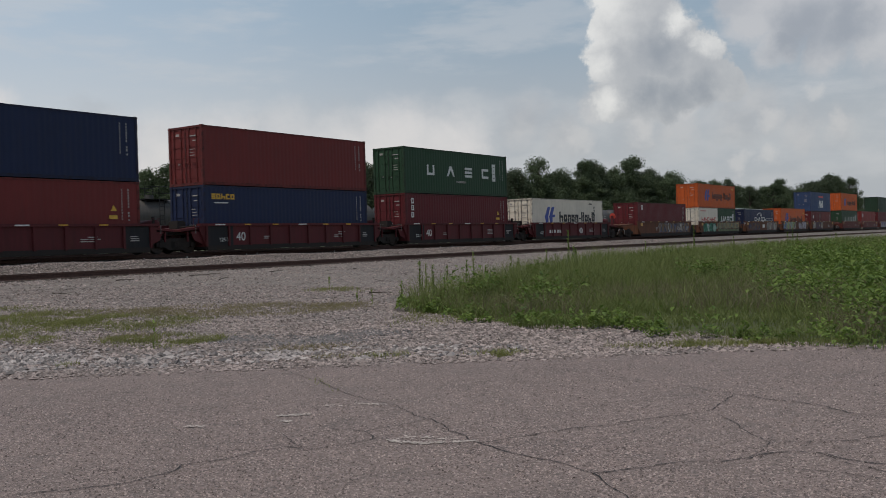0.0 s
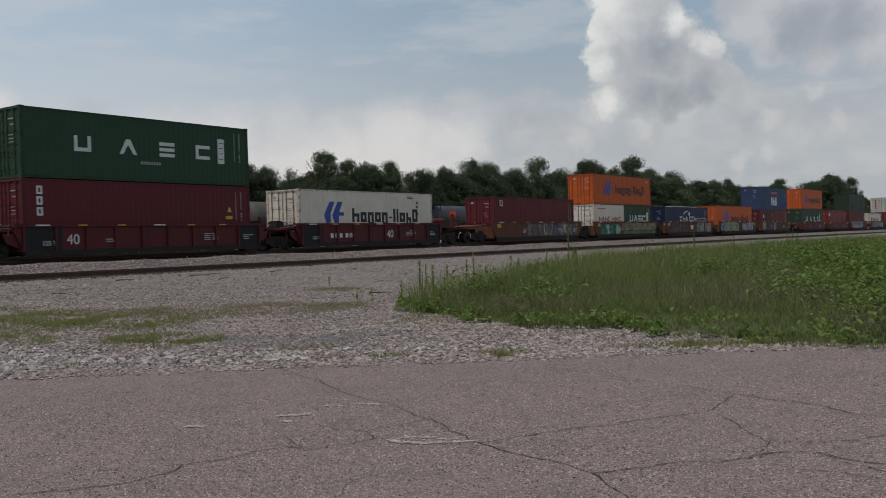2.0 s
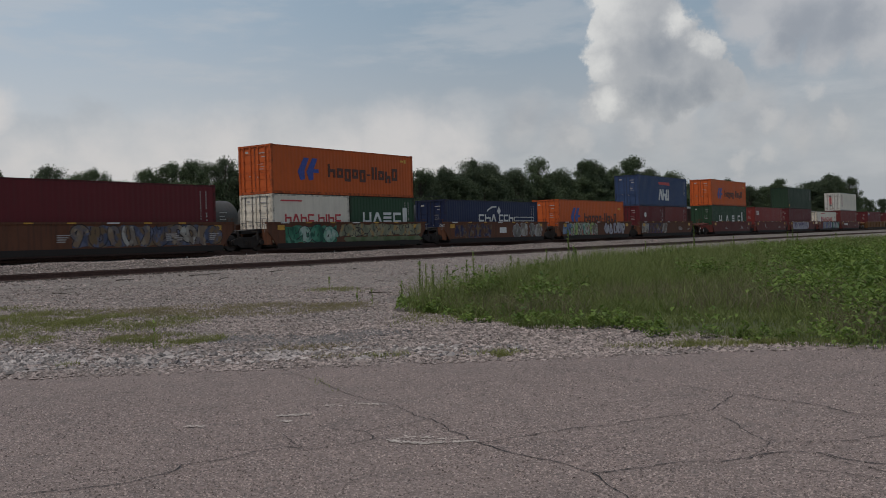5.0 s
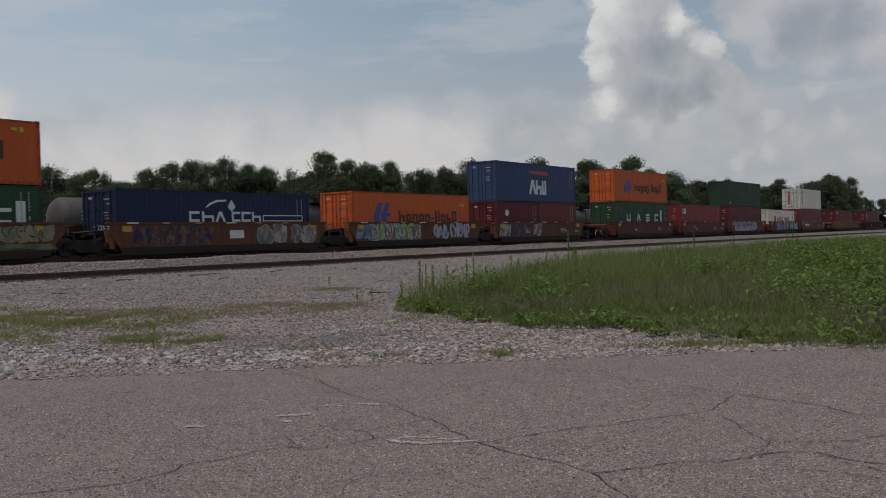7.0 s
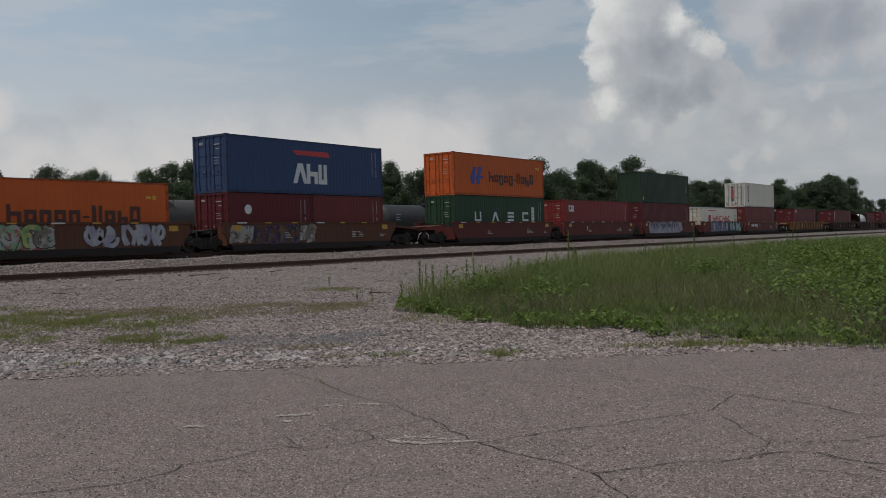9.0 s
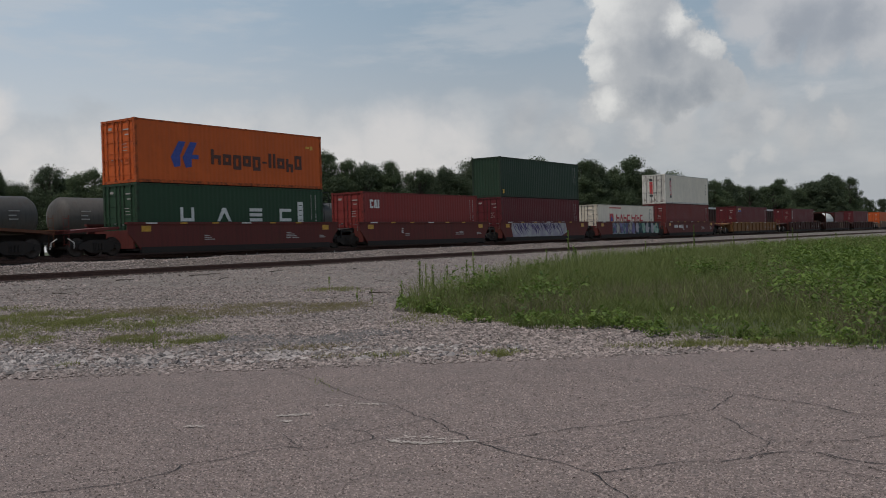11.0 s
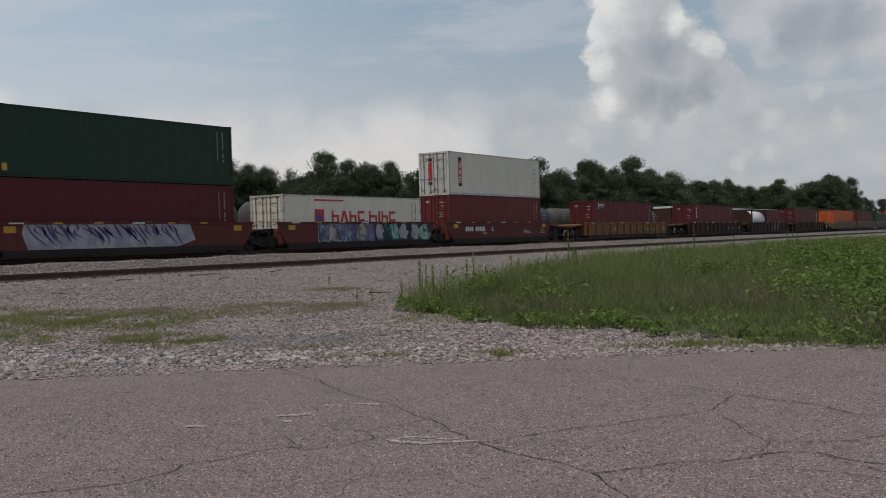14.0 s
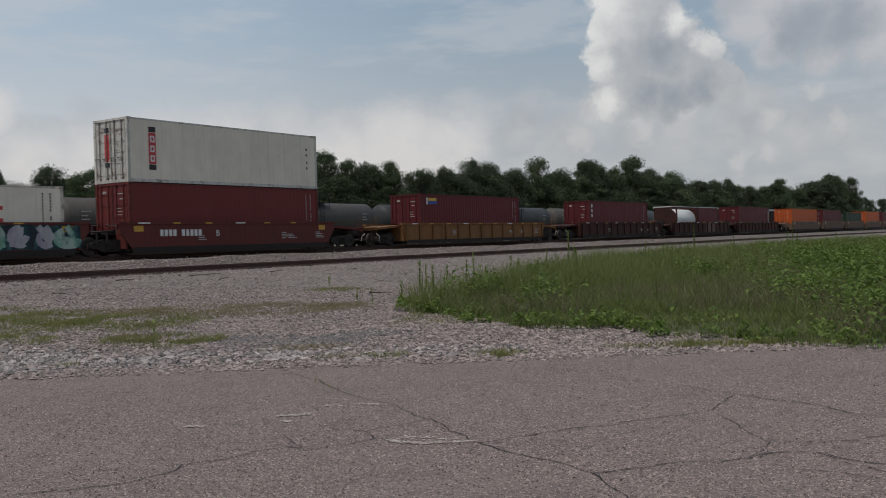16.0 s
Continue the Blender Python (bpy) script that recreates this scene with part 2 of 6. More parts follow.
BROWN_CAR = painted("brown weathered car paint", (0.125, 0.050, 0.028), 0.65, (0.045, 0.030, 0.024), 0.75, 0.5)
RUSSET_CAR = painted("russet car paint", (0.120, 0.028, 0.024), 0.58, (0.04, 0.022, 0.017), 0.45, 0.25)
YELLOW_CAR = painted("ochre yellow car paint", (0.21, 0.098, 0.036), 0.6, (0.06, 0.035, 0.02), 0.6, 0.3)
DARK_CAR = painted("dark brown car paint", (0.058, 0.022, 0.017), 0.65, (0.025, 0.02, 0.018), 0.5, 0.3)
TAN_CAR = painted("faded tan car paint", (0.15, 0.10, 0.072), 0.7, (0.05, 0.035, 0.03), 0.5, 0.4)
RED_BOX = painted("brick red container paint", (0.165, 0.028, 0.026), 0.5, amount=0.22)
DEEP_BOX = painted("deep maroon container paint", (0.124, 0.017, 0.021), 0.5, amount=0.22)
SCARLET_BOX = painted("bright red container paint", (0.238, 0.035, 0.031), 0.5, amount=0.22)
NAVY_BOX = painted("navy container paint", (0.013, 0.021, 0.058), 0.45, amount=0.2)
INK_BOX = painted("ink blue container paint", (0.014, 0.023, 0.066), 0.45, amount=0.2)
SKY_BOX = painted("mid blue container paint", (0.040, 0.068, 0.150), 0.5, amount=0.25)
GREEN_BOX = painted("green container paint", (0.025, 0.062, 0.031), 0.5, amount=0.2)
FOREST_BOX = painted("forest green container paint", (0.023, 0.047, 0.027), 0.5, amount=0.2)
ORANGE_BOX = painted("orange container paint", (0.56, 0.108, 0.023), 0.5, amount=0.16, rust=0.08)
WHITE_BOX = painted("off white reefer paint", (0.74, 0.66, 0.55), 0.45, (0.36, 0.29, 0.21), 0.22, 0.05)
WHITE_RUSTY = painted("chipped white paint", (0.60, 0.57, 0.52), 0.5, (0.12, 0.09, 0.06), 0.5, 0.75)
GALV = plain("galvanised bar", (0.17, 0.155, 0.15), 0.5, 0.3)
SEAM = plain("dark rubber seal", (0.02, 0.02, 0.02), 0.7)
MARK_WHITE = plain("white marking paint", (0.66, 0.65, 0.62), 0.6, 0, 0.12)
MARK_DIM = plain("worn white marking paint", (0.36, 0.33, 0.31), 0.6, 0, 0.3, 14)
MARK_BLACK = plain("black marking paint", (0.02, 0.02, 0.022), 0.6)
MARK_BLUE = plain("blue marking paint", (0.03, 0.06, 0.30), 0.5)
MARK_RED = plain("red marking paint", (0.50, 0.035, 0.04), 0.5)
MARK_YELLOW = plain("yellow marking paint", (0.62, 0.36, 0.04), 0.5)
MARK_BROWN = plain("dark brown marking paint", (0.075, 0.024, 0.016), 0.6)
TAPE_YELLOW = plain("yellow reflective tape", (0.50, 0.26, 0.02), 0.4)
TAPE_WHITE = plain("white reflective tape", (0.60, 0.58, 0.55), 0.4)
BRAKE_RED = plain("red painted wheel", (0.45, 0.05, 0.03), 0.5)
TANK_GREY = painted("dusty grey tank paint", (0.088, 0.078, 0.071), 0.5, (0.05, 0.045, 0.04), 0.5, 0.15)
TANK_BLACK = painted("black tank paint", (0.045, 0.045, 0.048), 0.45, (0.09, 0.08, 0.07), 0.4, 0.1)
TANK_WHITE = plain("white tank skin", (0.70, 0.69, 0.66), 0.4)
PALE_ROOF = plain("pale wagon roof", (0.62, 0.61, 0.60), 0.5)
LEAF_A = leafy("dark oak leaves", (0.070, 0.092, 0.053), (0.118, 0.148, 0.082), 0.75, 0.25)
LEAF_B = leafy("mid green leaves", (0.080, 0.108, 0.055), (0.134, 0.172, 0.088), 0.75, 0.25)
BARK = plain("bark", (0.06, 0.048, 0.038), 0.95)
GRASS = leafy("tall grass", (0.140, 0.178, 0.045), (0.330, 0.352, 0.140), 0.6, 0.4)
DRY = leafy("dry seed grass", (0.20, 0.165, 0.10), (0.32, 0.27, 0.18), 0.7, 0.35)
WEED = leafy("broad weed leaves", (0.100, 0.162, 0.032), (0.290, 0.385, 0.092), 0.5, 0.4)
SLATE = stone_material("blue-grey stones", (0.100, 0.092, 0.092), (0.235, 0.212, 0.208))
PALE_STONE = stone_material("pale greyish stones", (0.110, 0.098, 0.096), (0.500, 0.440, 0.415))
CHIP = stone_material("stone chips in asphalt", (0.072, 0.055, 0.050), (0.462, 0.368, 0.333))
THIN = leafy("short lot grass", (0.190, 0.205, 0.062), (0.320, 0.315, 0.125), 0.7, 0.3)
STRAW = leafy("straw-coloured low grass", (0.235, 0.200, 0.105), (0.330, 0.285, 0.160), 0.8, 0.3)


# ---- building helpers ----
def box(bm, x0, x1, y0, y1, z0, z1):
    v = [bm.verts.new(p) for p in ((x0, y0, z0), (x1, y0, z0), (x1, y1, z0), (x0, y1, z0), (x0, y0, z1), (x1, y0, z1), (x1, y1, z1), (x0, y1, z1))]
    for f in ((3, 2, 1, 0), (4, 5, 6, 7), (0, 1, 5, 4), (1, 2, 6, 5), (2, 3, 7, 6), (3, 0, 4, 7)):
        bm.faces.new([v[i] for i in f])
    return bm


def boxes(*dims):
    bm = bmesh.new()
    for d in dims:
        box(bm, *d)
    return bm


def prism(pts, y0, y1, bm=None):
    """A flat outline in x and z, given thickness from y0 to y1."""
    bm = bm or bmesh.new()
    a = [bm.verts.new((x, y0, z)) for x, z in pts]
    b = [bm.verts.new((x, y1, z)) for x, z in pts]
    bm.faces.new(a), bm.faces.new(b[::-1])
    for i in range(len(pts)):
        j = (i + 1) % len(pts)
        bm.faces.new((a[j], a[i], b[i], b[j]))
    bmesh.ops.recalc_face_normals(bm, faces=bm.faces)
    return bm


def rod(p, q, r, n=8, bm=None, r2=None):
    bm = bm or bmesh.new()
    p, q = Vector(p), Vector(q)
    turn = (q - p).to_track_quat("Z", "Y").to_matrix()
    rings = []
    for c, rad in ((p, r), (q, r if r2 is None else r2)):
        rings.append([bm.verts.new(c + turn @ Vector((rad * math.cos(2 * math.pi * i / n), rad * math.sin(2 * math.pi * i / n), 0))) for i in range(n)])
    for i in range(n):
        j = (i + 1) % n
        bm.faces.new((rings[0][i], rings[0][j], rings[1][j], rings[1][i]))
    bm.faces.new(rings[0][::-1]), bm.faces.new(rings[1])
    return bm


def lathe(profile, n=24, axis="x"):
    """A turned body: profile of (along, radius) about the x or y axis."""
    bm = bmesh.new()
    rings = []
    for a, r in profile:
        ring = []
        for i in range(n):
            c, s = r * math.cos(2 * math.pi * i / n), r * math.sin(2 * math.pi * i / n)
            ring.append(bm.verts.new((a, c, s) if axis == "x" else (c, a, s)))
        rings.append(ring)
    for k in range(len(rings) - 1):
        for i in range(n):
            j = (i + 1) % n
            bm.faces.new((rings[k][i], rings[k][j], rings[k + 1][j], rings[k + 1][i]))
    bm.faces.new(rings[0]), bm.faces.new(rings[-1])
    bmesh.ops.recalc_face_normals(bm, faces=bm.faces)
    for f in bm.faces:
        f.smooth = len(f.verts) == 4
    return bm


def as_mesh(name, bm, material):
    me = bpy.data.meshes.new(name)
    bm.to_mesh(me)
    bm.free()
    me.materials.append(material)
    return me


def part(name, bm, material, parent, label="", at=None):
    """One mesh object under a thing or a part."""
    ob = new(name, as_mesh(name, bm, material))
    ob.parent = parent
    if at:
        ob.location = at
    return tagged(ob, label)


STORE = {}


def shared(name, key, make, material, parent, at=None, label="", turn=None):
    """As part(), with the mesh made once for each key and material."""
    k = (name, key, material.name)
    if k not in STORE:
        STORE[k] = as_mesh(name, make(), material)
    ob = new(name, STORE[k])
    ob.parent = parent
    if at:
        ob.location = at
    if turn:
        ob.rotation_euler = turn
    return tagged(ob, label)


def raw(name, verts, faces, material, parent=None):
    me = bpy.data.meshes.new(name)
    me.from_pydata(verts, [], faces)
    me.materials.append(material)
    ob = new(name, me)
    ob.parent = parent
    return ob


# ---- ground ----
def ease(v, a, b):
    t = np.clip((np.asarray(v, float) - a) / (b - a), 0, 1)
    return t * t * (3 - 2 * t)


def beyond_lot(x, y):
    """Metres past the edge of the asphalt."""
    return 0.78 * x + 0.626 * y - 11.95


def lumps(x, y, size, seed):
    """Cheap smooth unevenness, about -1 to 1."""
    x, y = np.asarray(x, float) / size + seed, np.asarray(y, float) / size - seed
    return (np.sin(1.7 * x + 0.6 * y) + np.sin(2.3 * y - 1.1 * x + 1.3) + np.sin(3.9 * x + 3.1 * y + 0.5) * 0.6 + np.sin(6.7 * x - 5.3 * y) * 0.4) / 3.0


def height(x, y):
    """The lie of the land: lot, gravel rising to the siding, the main line's bank, the field behind."""
    z = np.interp(y, [12, 20, 28.6, 32.6, 33.9, 34.9, 38.4, 40.0, 57.0, 58.2, 61.8, 63], [0, 0.22, 0.60, 0.64, 1.06, 1.11, 1.11, 1.0, 1.0, 1.12, 1.12, 1.0])
    d = beyond_lot(np.asarray(x, float), np.asarray(y, float))
    rough = 0.05 * lumps(x, y, 2.6, 3.0) + 0.025 * lumps(x, y, 0.8, 9.0)
    rough = rough * ease(d, 0.2, 3.0) * (1 - 0.75 * ease(np.abs(np.asarray(y, float) - 30.6), 3.2, 1.6))
    return z * ease(d, 0.0, 4.0) + rough - 0.015


def grid_sheet(name, xs, ys, material, pick=None, mats=()):
    gx, gy = np.meshgrid(xs, ys, indexing="ij")
    gz = height(gx, gy)
    verts = np.stack([gx, gy, gz], -1).reshape(-1, 3)
    ny = len(ys)
    i = np.arange((len(xs) - 1) * (ny - 1))
    a = (i // (ny - 1)) * ny + i % (ny - 1)
    faces = np.stack([a, a + ny, a + ny + 1, a + 1], -1)
    ob = raw(name, verts.tolist(), faces.tolist(), material)
    for m in mats:
        ob.data.materials.append(m)
    if pick is not None:
        mid = verts[faces].mean(1)
        ob.data.polygons.foreach_set("material_index", pick(mid[:, 0], mid[:, 1]).astype(int))
    ob.data.polygons.foreach_set("use_smooth", np.ones(len(faces), bool))
    return ob


def weedy(x, y):
    """How deep inside the weed patch a place lies (positive inside)."""
    front = 13.2 + 0.55 * np.clip(y - 4.0, 0, 20) ** 0.75 + 0.55 * np.clip(y - 11.0, 0, 9) + 0.5 * np.clip(y - 12.6, 0, 9) + 0.6 * lumps(x, y, 1.6, 5.0) + 0.35 * lumps(x, y, 0.5, 3.0) - 0.3
    back = np.minimum(13.7 + 0.25 * (x - 19), 19.6) + 0.6 * lumps(x, y, 3.1, 2.0)
    return np.minimum(x - front, back - y)


def build_ground():
    far = np.geomspace(4, 2600, 22)
    xs = np.concatenate([-12 - far[::-1], np.arange(-12, 62, 0.33), 62 + far])
    ys = np.concatenate([-12 - far[::-1], np.arange(-12, 42, 0.33), 42 + far])

    def pick(x, y):
        m = np.zeros(len(x))
        m[(y > 33.0) & (y < 40)] = 1
        # a darker ballast strip along the main line, between and just beside its rails
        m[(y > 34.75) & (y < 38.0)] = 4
        m[(y > 57.5) & (y < 62.5)] = 1
        m[(y > 63) | ((y > 41) & (y < 56.5))] = 2
        m[(y < 20) & (weedy(x, y) > 0.2)] = 3
        m[(x < -40) | (y < -30)] = 2
        return m

    tagged(grid_sheet("ground", xs, ys, GRAVEL, pick, (BALLAST, FIELD, SOIL, DARK_BALLAST)), "grey crushed stone ground rising to the tracks", "ground", kind="structure")
    # the lot: a sheet with a ragged far edge
    rng = np.random.default_rng(4)
    bm = bmesh.new()
    along = np.concatenate([np.arange(-60, -14, 4.0), np.arange(-14, 18, 0.12), np.arange(18, 60, 4.0)])
    edge, back = [], []
    ex, ey = 0.626, -0.78
    for s in along:
        jag = 0.12 * float(lumps(s, 0, 0.7, 1.0)) + 0.10 * float(lumps(s, 0, 0.23, 7.0)) + rng.normal(0, 0.03)
        base = (0.78 * (11.95 + jag) + ex * s, 0.626 * (11.95 + jag) + ey * s)
        edge.append(bm.verts.new((*base, 0.004)))
        back.append((base[0] - 0.78 * 45, base[1] - 0.626 * 45))
    low = [bm.verts.new((v.co.x + 0.02, v.co.y + 0.016, -0.05)) for v in edge]
    rear = [bm.verts.new((*b, 0.004)) for b in back]
    for i in range(len(along) - 1):
        bm.faces.new((rear[i], edge[i], edge[i + 1], rear[i + 1])), bm.faces.new((edge[i], low[i], low[i + 1], edge[i + 1]))
    bmesh.ops.recalc_face_normals(bm, faces=bm.faces)
    me = as_mesh("pavement", bm, ASPHALT)
    return tagged(new("pavement", me), "worn pinkish-grey asphalt lot with cracks", "pavement", kind="structure")


def crack(pts, width, seed, parent):
    """A wandering open crack along a few turning points."""
    rng = random.Random(seed)
    path = []
    for (x0, y0), (x1, y1) in zip(pts, pts[1:]):
        n = max(3, int(math.hypot(x1 - x0, y1 - y0) / 0.07))
        for i in range(n):
            t = i / n
            path.append((x0 + (x1 - x0) * t, y0 + (y1 - y0) * t))
    path.append(pts[-1])
    wob, out = [0.0, 0.0], []
    for i, (x, y) in enumerate(path):
        wob = [0.78 * w + rng.gauss(0, 0.013) for w in wob]
        a, b = path[max(0, i - 1)], path[min(len(path) - 1, i + 1)]
        l = math.hypot(b[0] - a[0], b[1] - a[1]) or 1
        nx, ny = -(b[1] - a[1]) / l, (b[0] - a[0]) / l
        w = width * rng.uniform(0.6, 1.5) * (0.4 if rng.random() < 0.15 else 1.0) * 0.42
        x, y = x + wob[0], y + wob[1]
        out.append(((x - nx * w, y - ny * w, 0.0105), (x + nx * w, y + ny * w, 0.0105)))
    verts = [p for pair in out for p in pair]
    raw("crack", verts, [(2 * i, 2 * i + 1, 2 * i + 3, 2 * i + 2) for i in range(len(out) - 1)], CRACK, parent)


def worn_patch(x0, y0, x1, y1, across, count, seed, parent):
    """Scattered specks of old white paint left on the asphalt along a short stroke."""
    rng = random.Random(seed)
    verts, faces = [], []
    l = math.hypot(x1 - x0, y1 - y0)
    ux, uy = (x1 - x0) / l, (y1 - y0) / l
    for _ in range(count):
        t, b = rng.uniform(-0.08, 1.08), rng.gauss(0, across)
        x, y = x0 + (x1 - x0) * t - uy * b, y0 + (y1 - y0) * t + ux * b
        k, n, size = len(verts), 6, rng.uniform(0.005, 0.019) * (1.0 - 0.5 * min(1, abs(b) / (2 * across)))
        for i in range(n):
            r = rng.uniform(0.45, 1.2) * size
            p, q = 1.5 * r * math.cos(6.283 * i / n), r * math.sin(6.283 * i / n)
            verts.append((x + ux * p - uy * q, y + uy * p + ux * q, 0.0108 + 0.0004 * (len(faces) % 6)))
        faces.append(tuple(range(k, k + n)))
    raw("worn_paint", verts, faces, WORN_PAINT, parent)


LOT = build_ground()
CRACKS = (
    (0.006, [(8.54, 8.72), (7.86, 7.32), (7.33, 6.44)]),
    (0.009, [(7.33, 6.44), (6.91, 5.44), (6.58, 4.87)]),
    (0.012, [(6.58, 4.87), (6.36, 4.48), (5.97, 3.92), (5.8, 3.52), (5.63, 2.99), (5.51, 2.74), (5.32, 2.56), (4.9, 2.1)]),
    (0.012, [(3.3, 5.7), (3.89, 5.33), (4.18, 5.34), (4.36, 5.44), (4.58, 5.28), (4.91, 5.22), (5.14, 5.16), (5.18, 4.9), (5.43, 4.84), (5.73, 4.72)]),
    (0.007, [(5.51, 5.52), (5.3, 5.23), (5.2, 5.0)]),
    (0.010, [(5.87, 5.32), (5.9, 5.0), (5.73, 4.72), (5.75, 4.59)]),
    (0.008, [(5.88, 4.99), (6.15, 4.91), (6.29, 4.84), (6.49, 4.83), (6.74, 4.78)]),
    (0.011, [(5.74, 4.05), (5.97, 3.92), (6.21, 3.77), (6.5, 3.65), (6.98, 3.4), (7.26, 3.22), (7.65, 2.98), (7.97, 2.8), (8.29, 2.83), (8.86, 2.89)]),
    (0.012, [(9.88, 5.49), (9.61, 4.94), (9.47, 4.38), (9.32, 3.93), (9.09, 3.36), (8.86, 2.89), (8.63, 2.11), (8.37, 1.78), (8.1, 1.2)]),
    (0.009, [(7.84, 2.7), (7.51, 2.43), (7.18, 2.22), (6.96, 2.01), (7.06, 1.81), (7.26, 1.55), (7.7, 1.2)]),
    (0.012, [(5.55, 2.75), (5.79, 2.58), (5.93, 2.48), (6.16, 2.29), (6.25, 2.09), (6.43, 1.99), (6.61, 1.93), (6.77, 1.78), (6.79, 1.63), (6.67, 1.43), (6.6, 1.0)]),
    (0.008, [(6.96, 2.01), (6.66, 1.99), (6.43, 1.99)]), (0.009, [(6.79, 1.63), (6.57, 1.44), (6.3, 1.0)]), (0.007, [(6.19, 1.7), (6.28, 1.48), (6.2, 1.0)]))
for k, (wide, line) in enumerate(CRACKS):
    crack(line, wide, k, LOT)
worn_patch(6.08, 6.12, 6.26, 5.94, 0.035, 130, 1, LOT)
worn_patch(5.92, 5.93, 5.93, 5.84, 0.022, 40, 2, LOT)
worn_patch(6.88, 5.90, 6.96, 5.62, 0.035, 55, 3, LOT)
worn_patch(5.70, 4.57, 5.75, 4.25, 0.028, 150, 4, LOT)
worn_patch(5.76, 4.30, 6.00, 3.97, 0.026, 110, 5, LOT)
worn_patch(5.86, 4.55, 5.98, 4.15, 0.050, 60, 6, LOT)
worn_patch(5.34, 6.50, 5.44, 6.38, 0.035, 35, 7, LOT)
worn_patch(6.66, 6.08, 6.75, 5.98, 0.040, 25, 8, LOT)


# ---- loose stones, grass and weeds ----
def stones(name, xy, size, label, seed, lift=0.3, material=None):
    rng = np.random.default_rng(seed)
    n = len(xy)
    unit = np.array([(1, 0, 0), (-1, 0, 0), (0, 1, 0), (0, -1, 0), (0, 0, 1), (0, 0, -1)], float)
    tri = np.array([(0, 2, 4), (2, 1, 4), (1, 3, 4), (3, 0, 4), (2, 0, 5), (1, 2, 5), (3, 1, 5), (0, 3, 5)])
    v = unit[None] * rng.uniform(0.6, 1.35, (n, 6, 1)) + rng.normal(0, 0.22, (n, 6, 3))
    v *= (size * (0.5 + 1.3 * rng.random(n) ** 2.0))[:, None, None] * 0.5
    v[:, :, 2] *= rng.uniform(0.35, 0.7, n)[:, None]
    a = rng.uniform(0, 6.283, n)
    c, s = np.cos(a)[:, None], np.sin(a)[:, None]
    vx, vy = v[:, :, 0] * c - v[:, :, 1] * s, v[:, :, 0] * s + v[:, :, 1] * c
    z = np.maximum(height(xy[:, 0], xy[:, 1]), np.where(beyond_lot(xy[:, 0], xy[:, 1]) < 0.0, 0.004, -1))
    v = np.stack([vx + xy[:, :1], vy + xy[:, 1:2], v[:, :, 2] + (z + size * 0.5 * lift)[:, None]], -1)
    f = (tri[None] + (np.arange(n) * 6)[:, None, None]).reshape(-1, 3)
    ob = raw(name, v.reshape(-1, 3).tolist(), f.tolist(), material or STONE)
    return tagged(ob, label, "gravel", kind="stuff")


def scatter(n, x0, x1, y0, y1, keep, seed):
    rng = np.random.default_rng(seed)
    out = np.empty((0, 2))
    while len(out) < n:
        p = np.stack([rng.uniform(x0, x1, n), rng.uniform(y0, y1, n)], -1)
        out = np.concatenate([out, p[keep(p[:, 0], p[:, 1], rng)]])
    return out[:n]


def along(strips, seed):
    """Places spread along strips of ground: two ends, half width, half depth across the lot's edge line, how many."""
    rng = np.random.default_rng(seed)
    out = []
    for x0, y0, x1, y1, wide, deep, n in strips:
        t, a = rng.uniform(-0.04, 1.04, n), rng.uniform(0, 6.283, n)
        r = wide * np.sqrt(rng.random(n)) * (1 + 0.3 * rng.normal(0, 1, n))
        d = deep * rng.uniform(-1, 1, n) * (0.45 + 0.55 * np.sin(np.clip(t, 0, 1) * math.pi))
        out.append(np.stack([x0 + (x1 - x0) * t + r * np.cos(a) + 0.78 * d, y0 + (y1 - y0) * t + r * np.sin(a) + 0.626 * d], -1))
    p = np.concatenate(out)
    return p[lumps(p[:, 0], p[:, 1], 0.8, 4.0) + 0.6 * lumps(p[:, 0], p[:, 1], 0.25, 2.0) + rng.normal(0, 0.45, len(p)) > -0.15]


def chips(name, xy, size, seed):
    """Low stone chips standing a little proud of the asphalt."""
    rng = np.random.default_rng(seed)
    n = len(xy)
    a = rng.uniform(0, 6.283, n)[:, None] + np.array([0, 1.571, 3.142, 4.712])
    r = (size * (0.45 + 1.1 * rng.random(n) ** 2))[:, None] * rng.uniform(0.6, 1.3, (n, 4)) * 0.5
    low = np.stack([xy[:, :1] + r * np.cos(a), xy[:, 1:] + r * np.sin(a), np.full((n, 4), 0.003)], -1)
    tip = np.stack([xy[:, 0] + rng.normal(0, size * 0.1, n), xy[:, 1] + rng.normal(0, size * 0.1, n), 0.004 + r.mean(1) * rng.uniform(0.5, 1.1, n)], -1)
    v = np.concatenate([low, tip[:, None]], 1)
    f = (np.array([(0, 1, 4), (1, 2, 4), (2, 3, 4), (3, 0, 4)])[None] + (np.arange(n) * 5)[:, None, None]).reshape(-1, 3)
    return tagged(raw(name, v.reshape(-1, 3).tolist(), f.tolist(), CHIP), "stone chips worn out of the asphalt", "asphalt", kind="stuff")


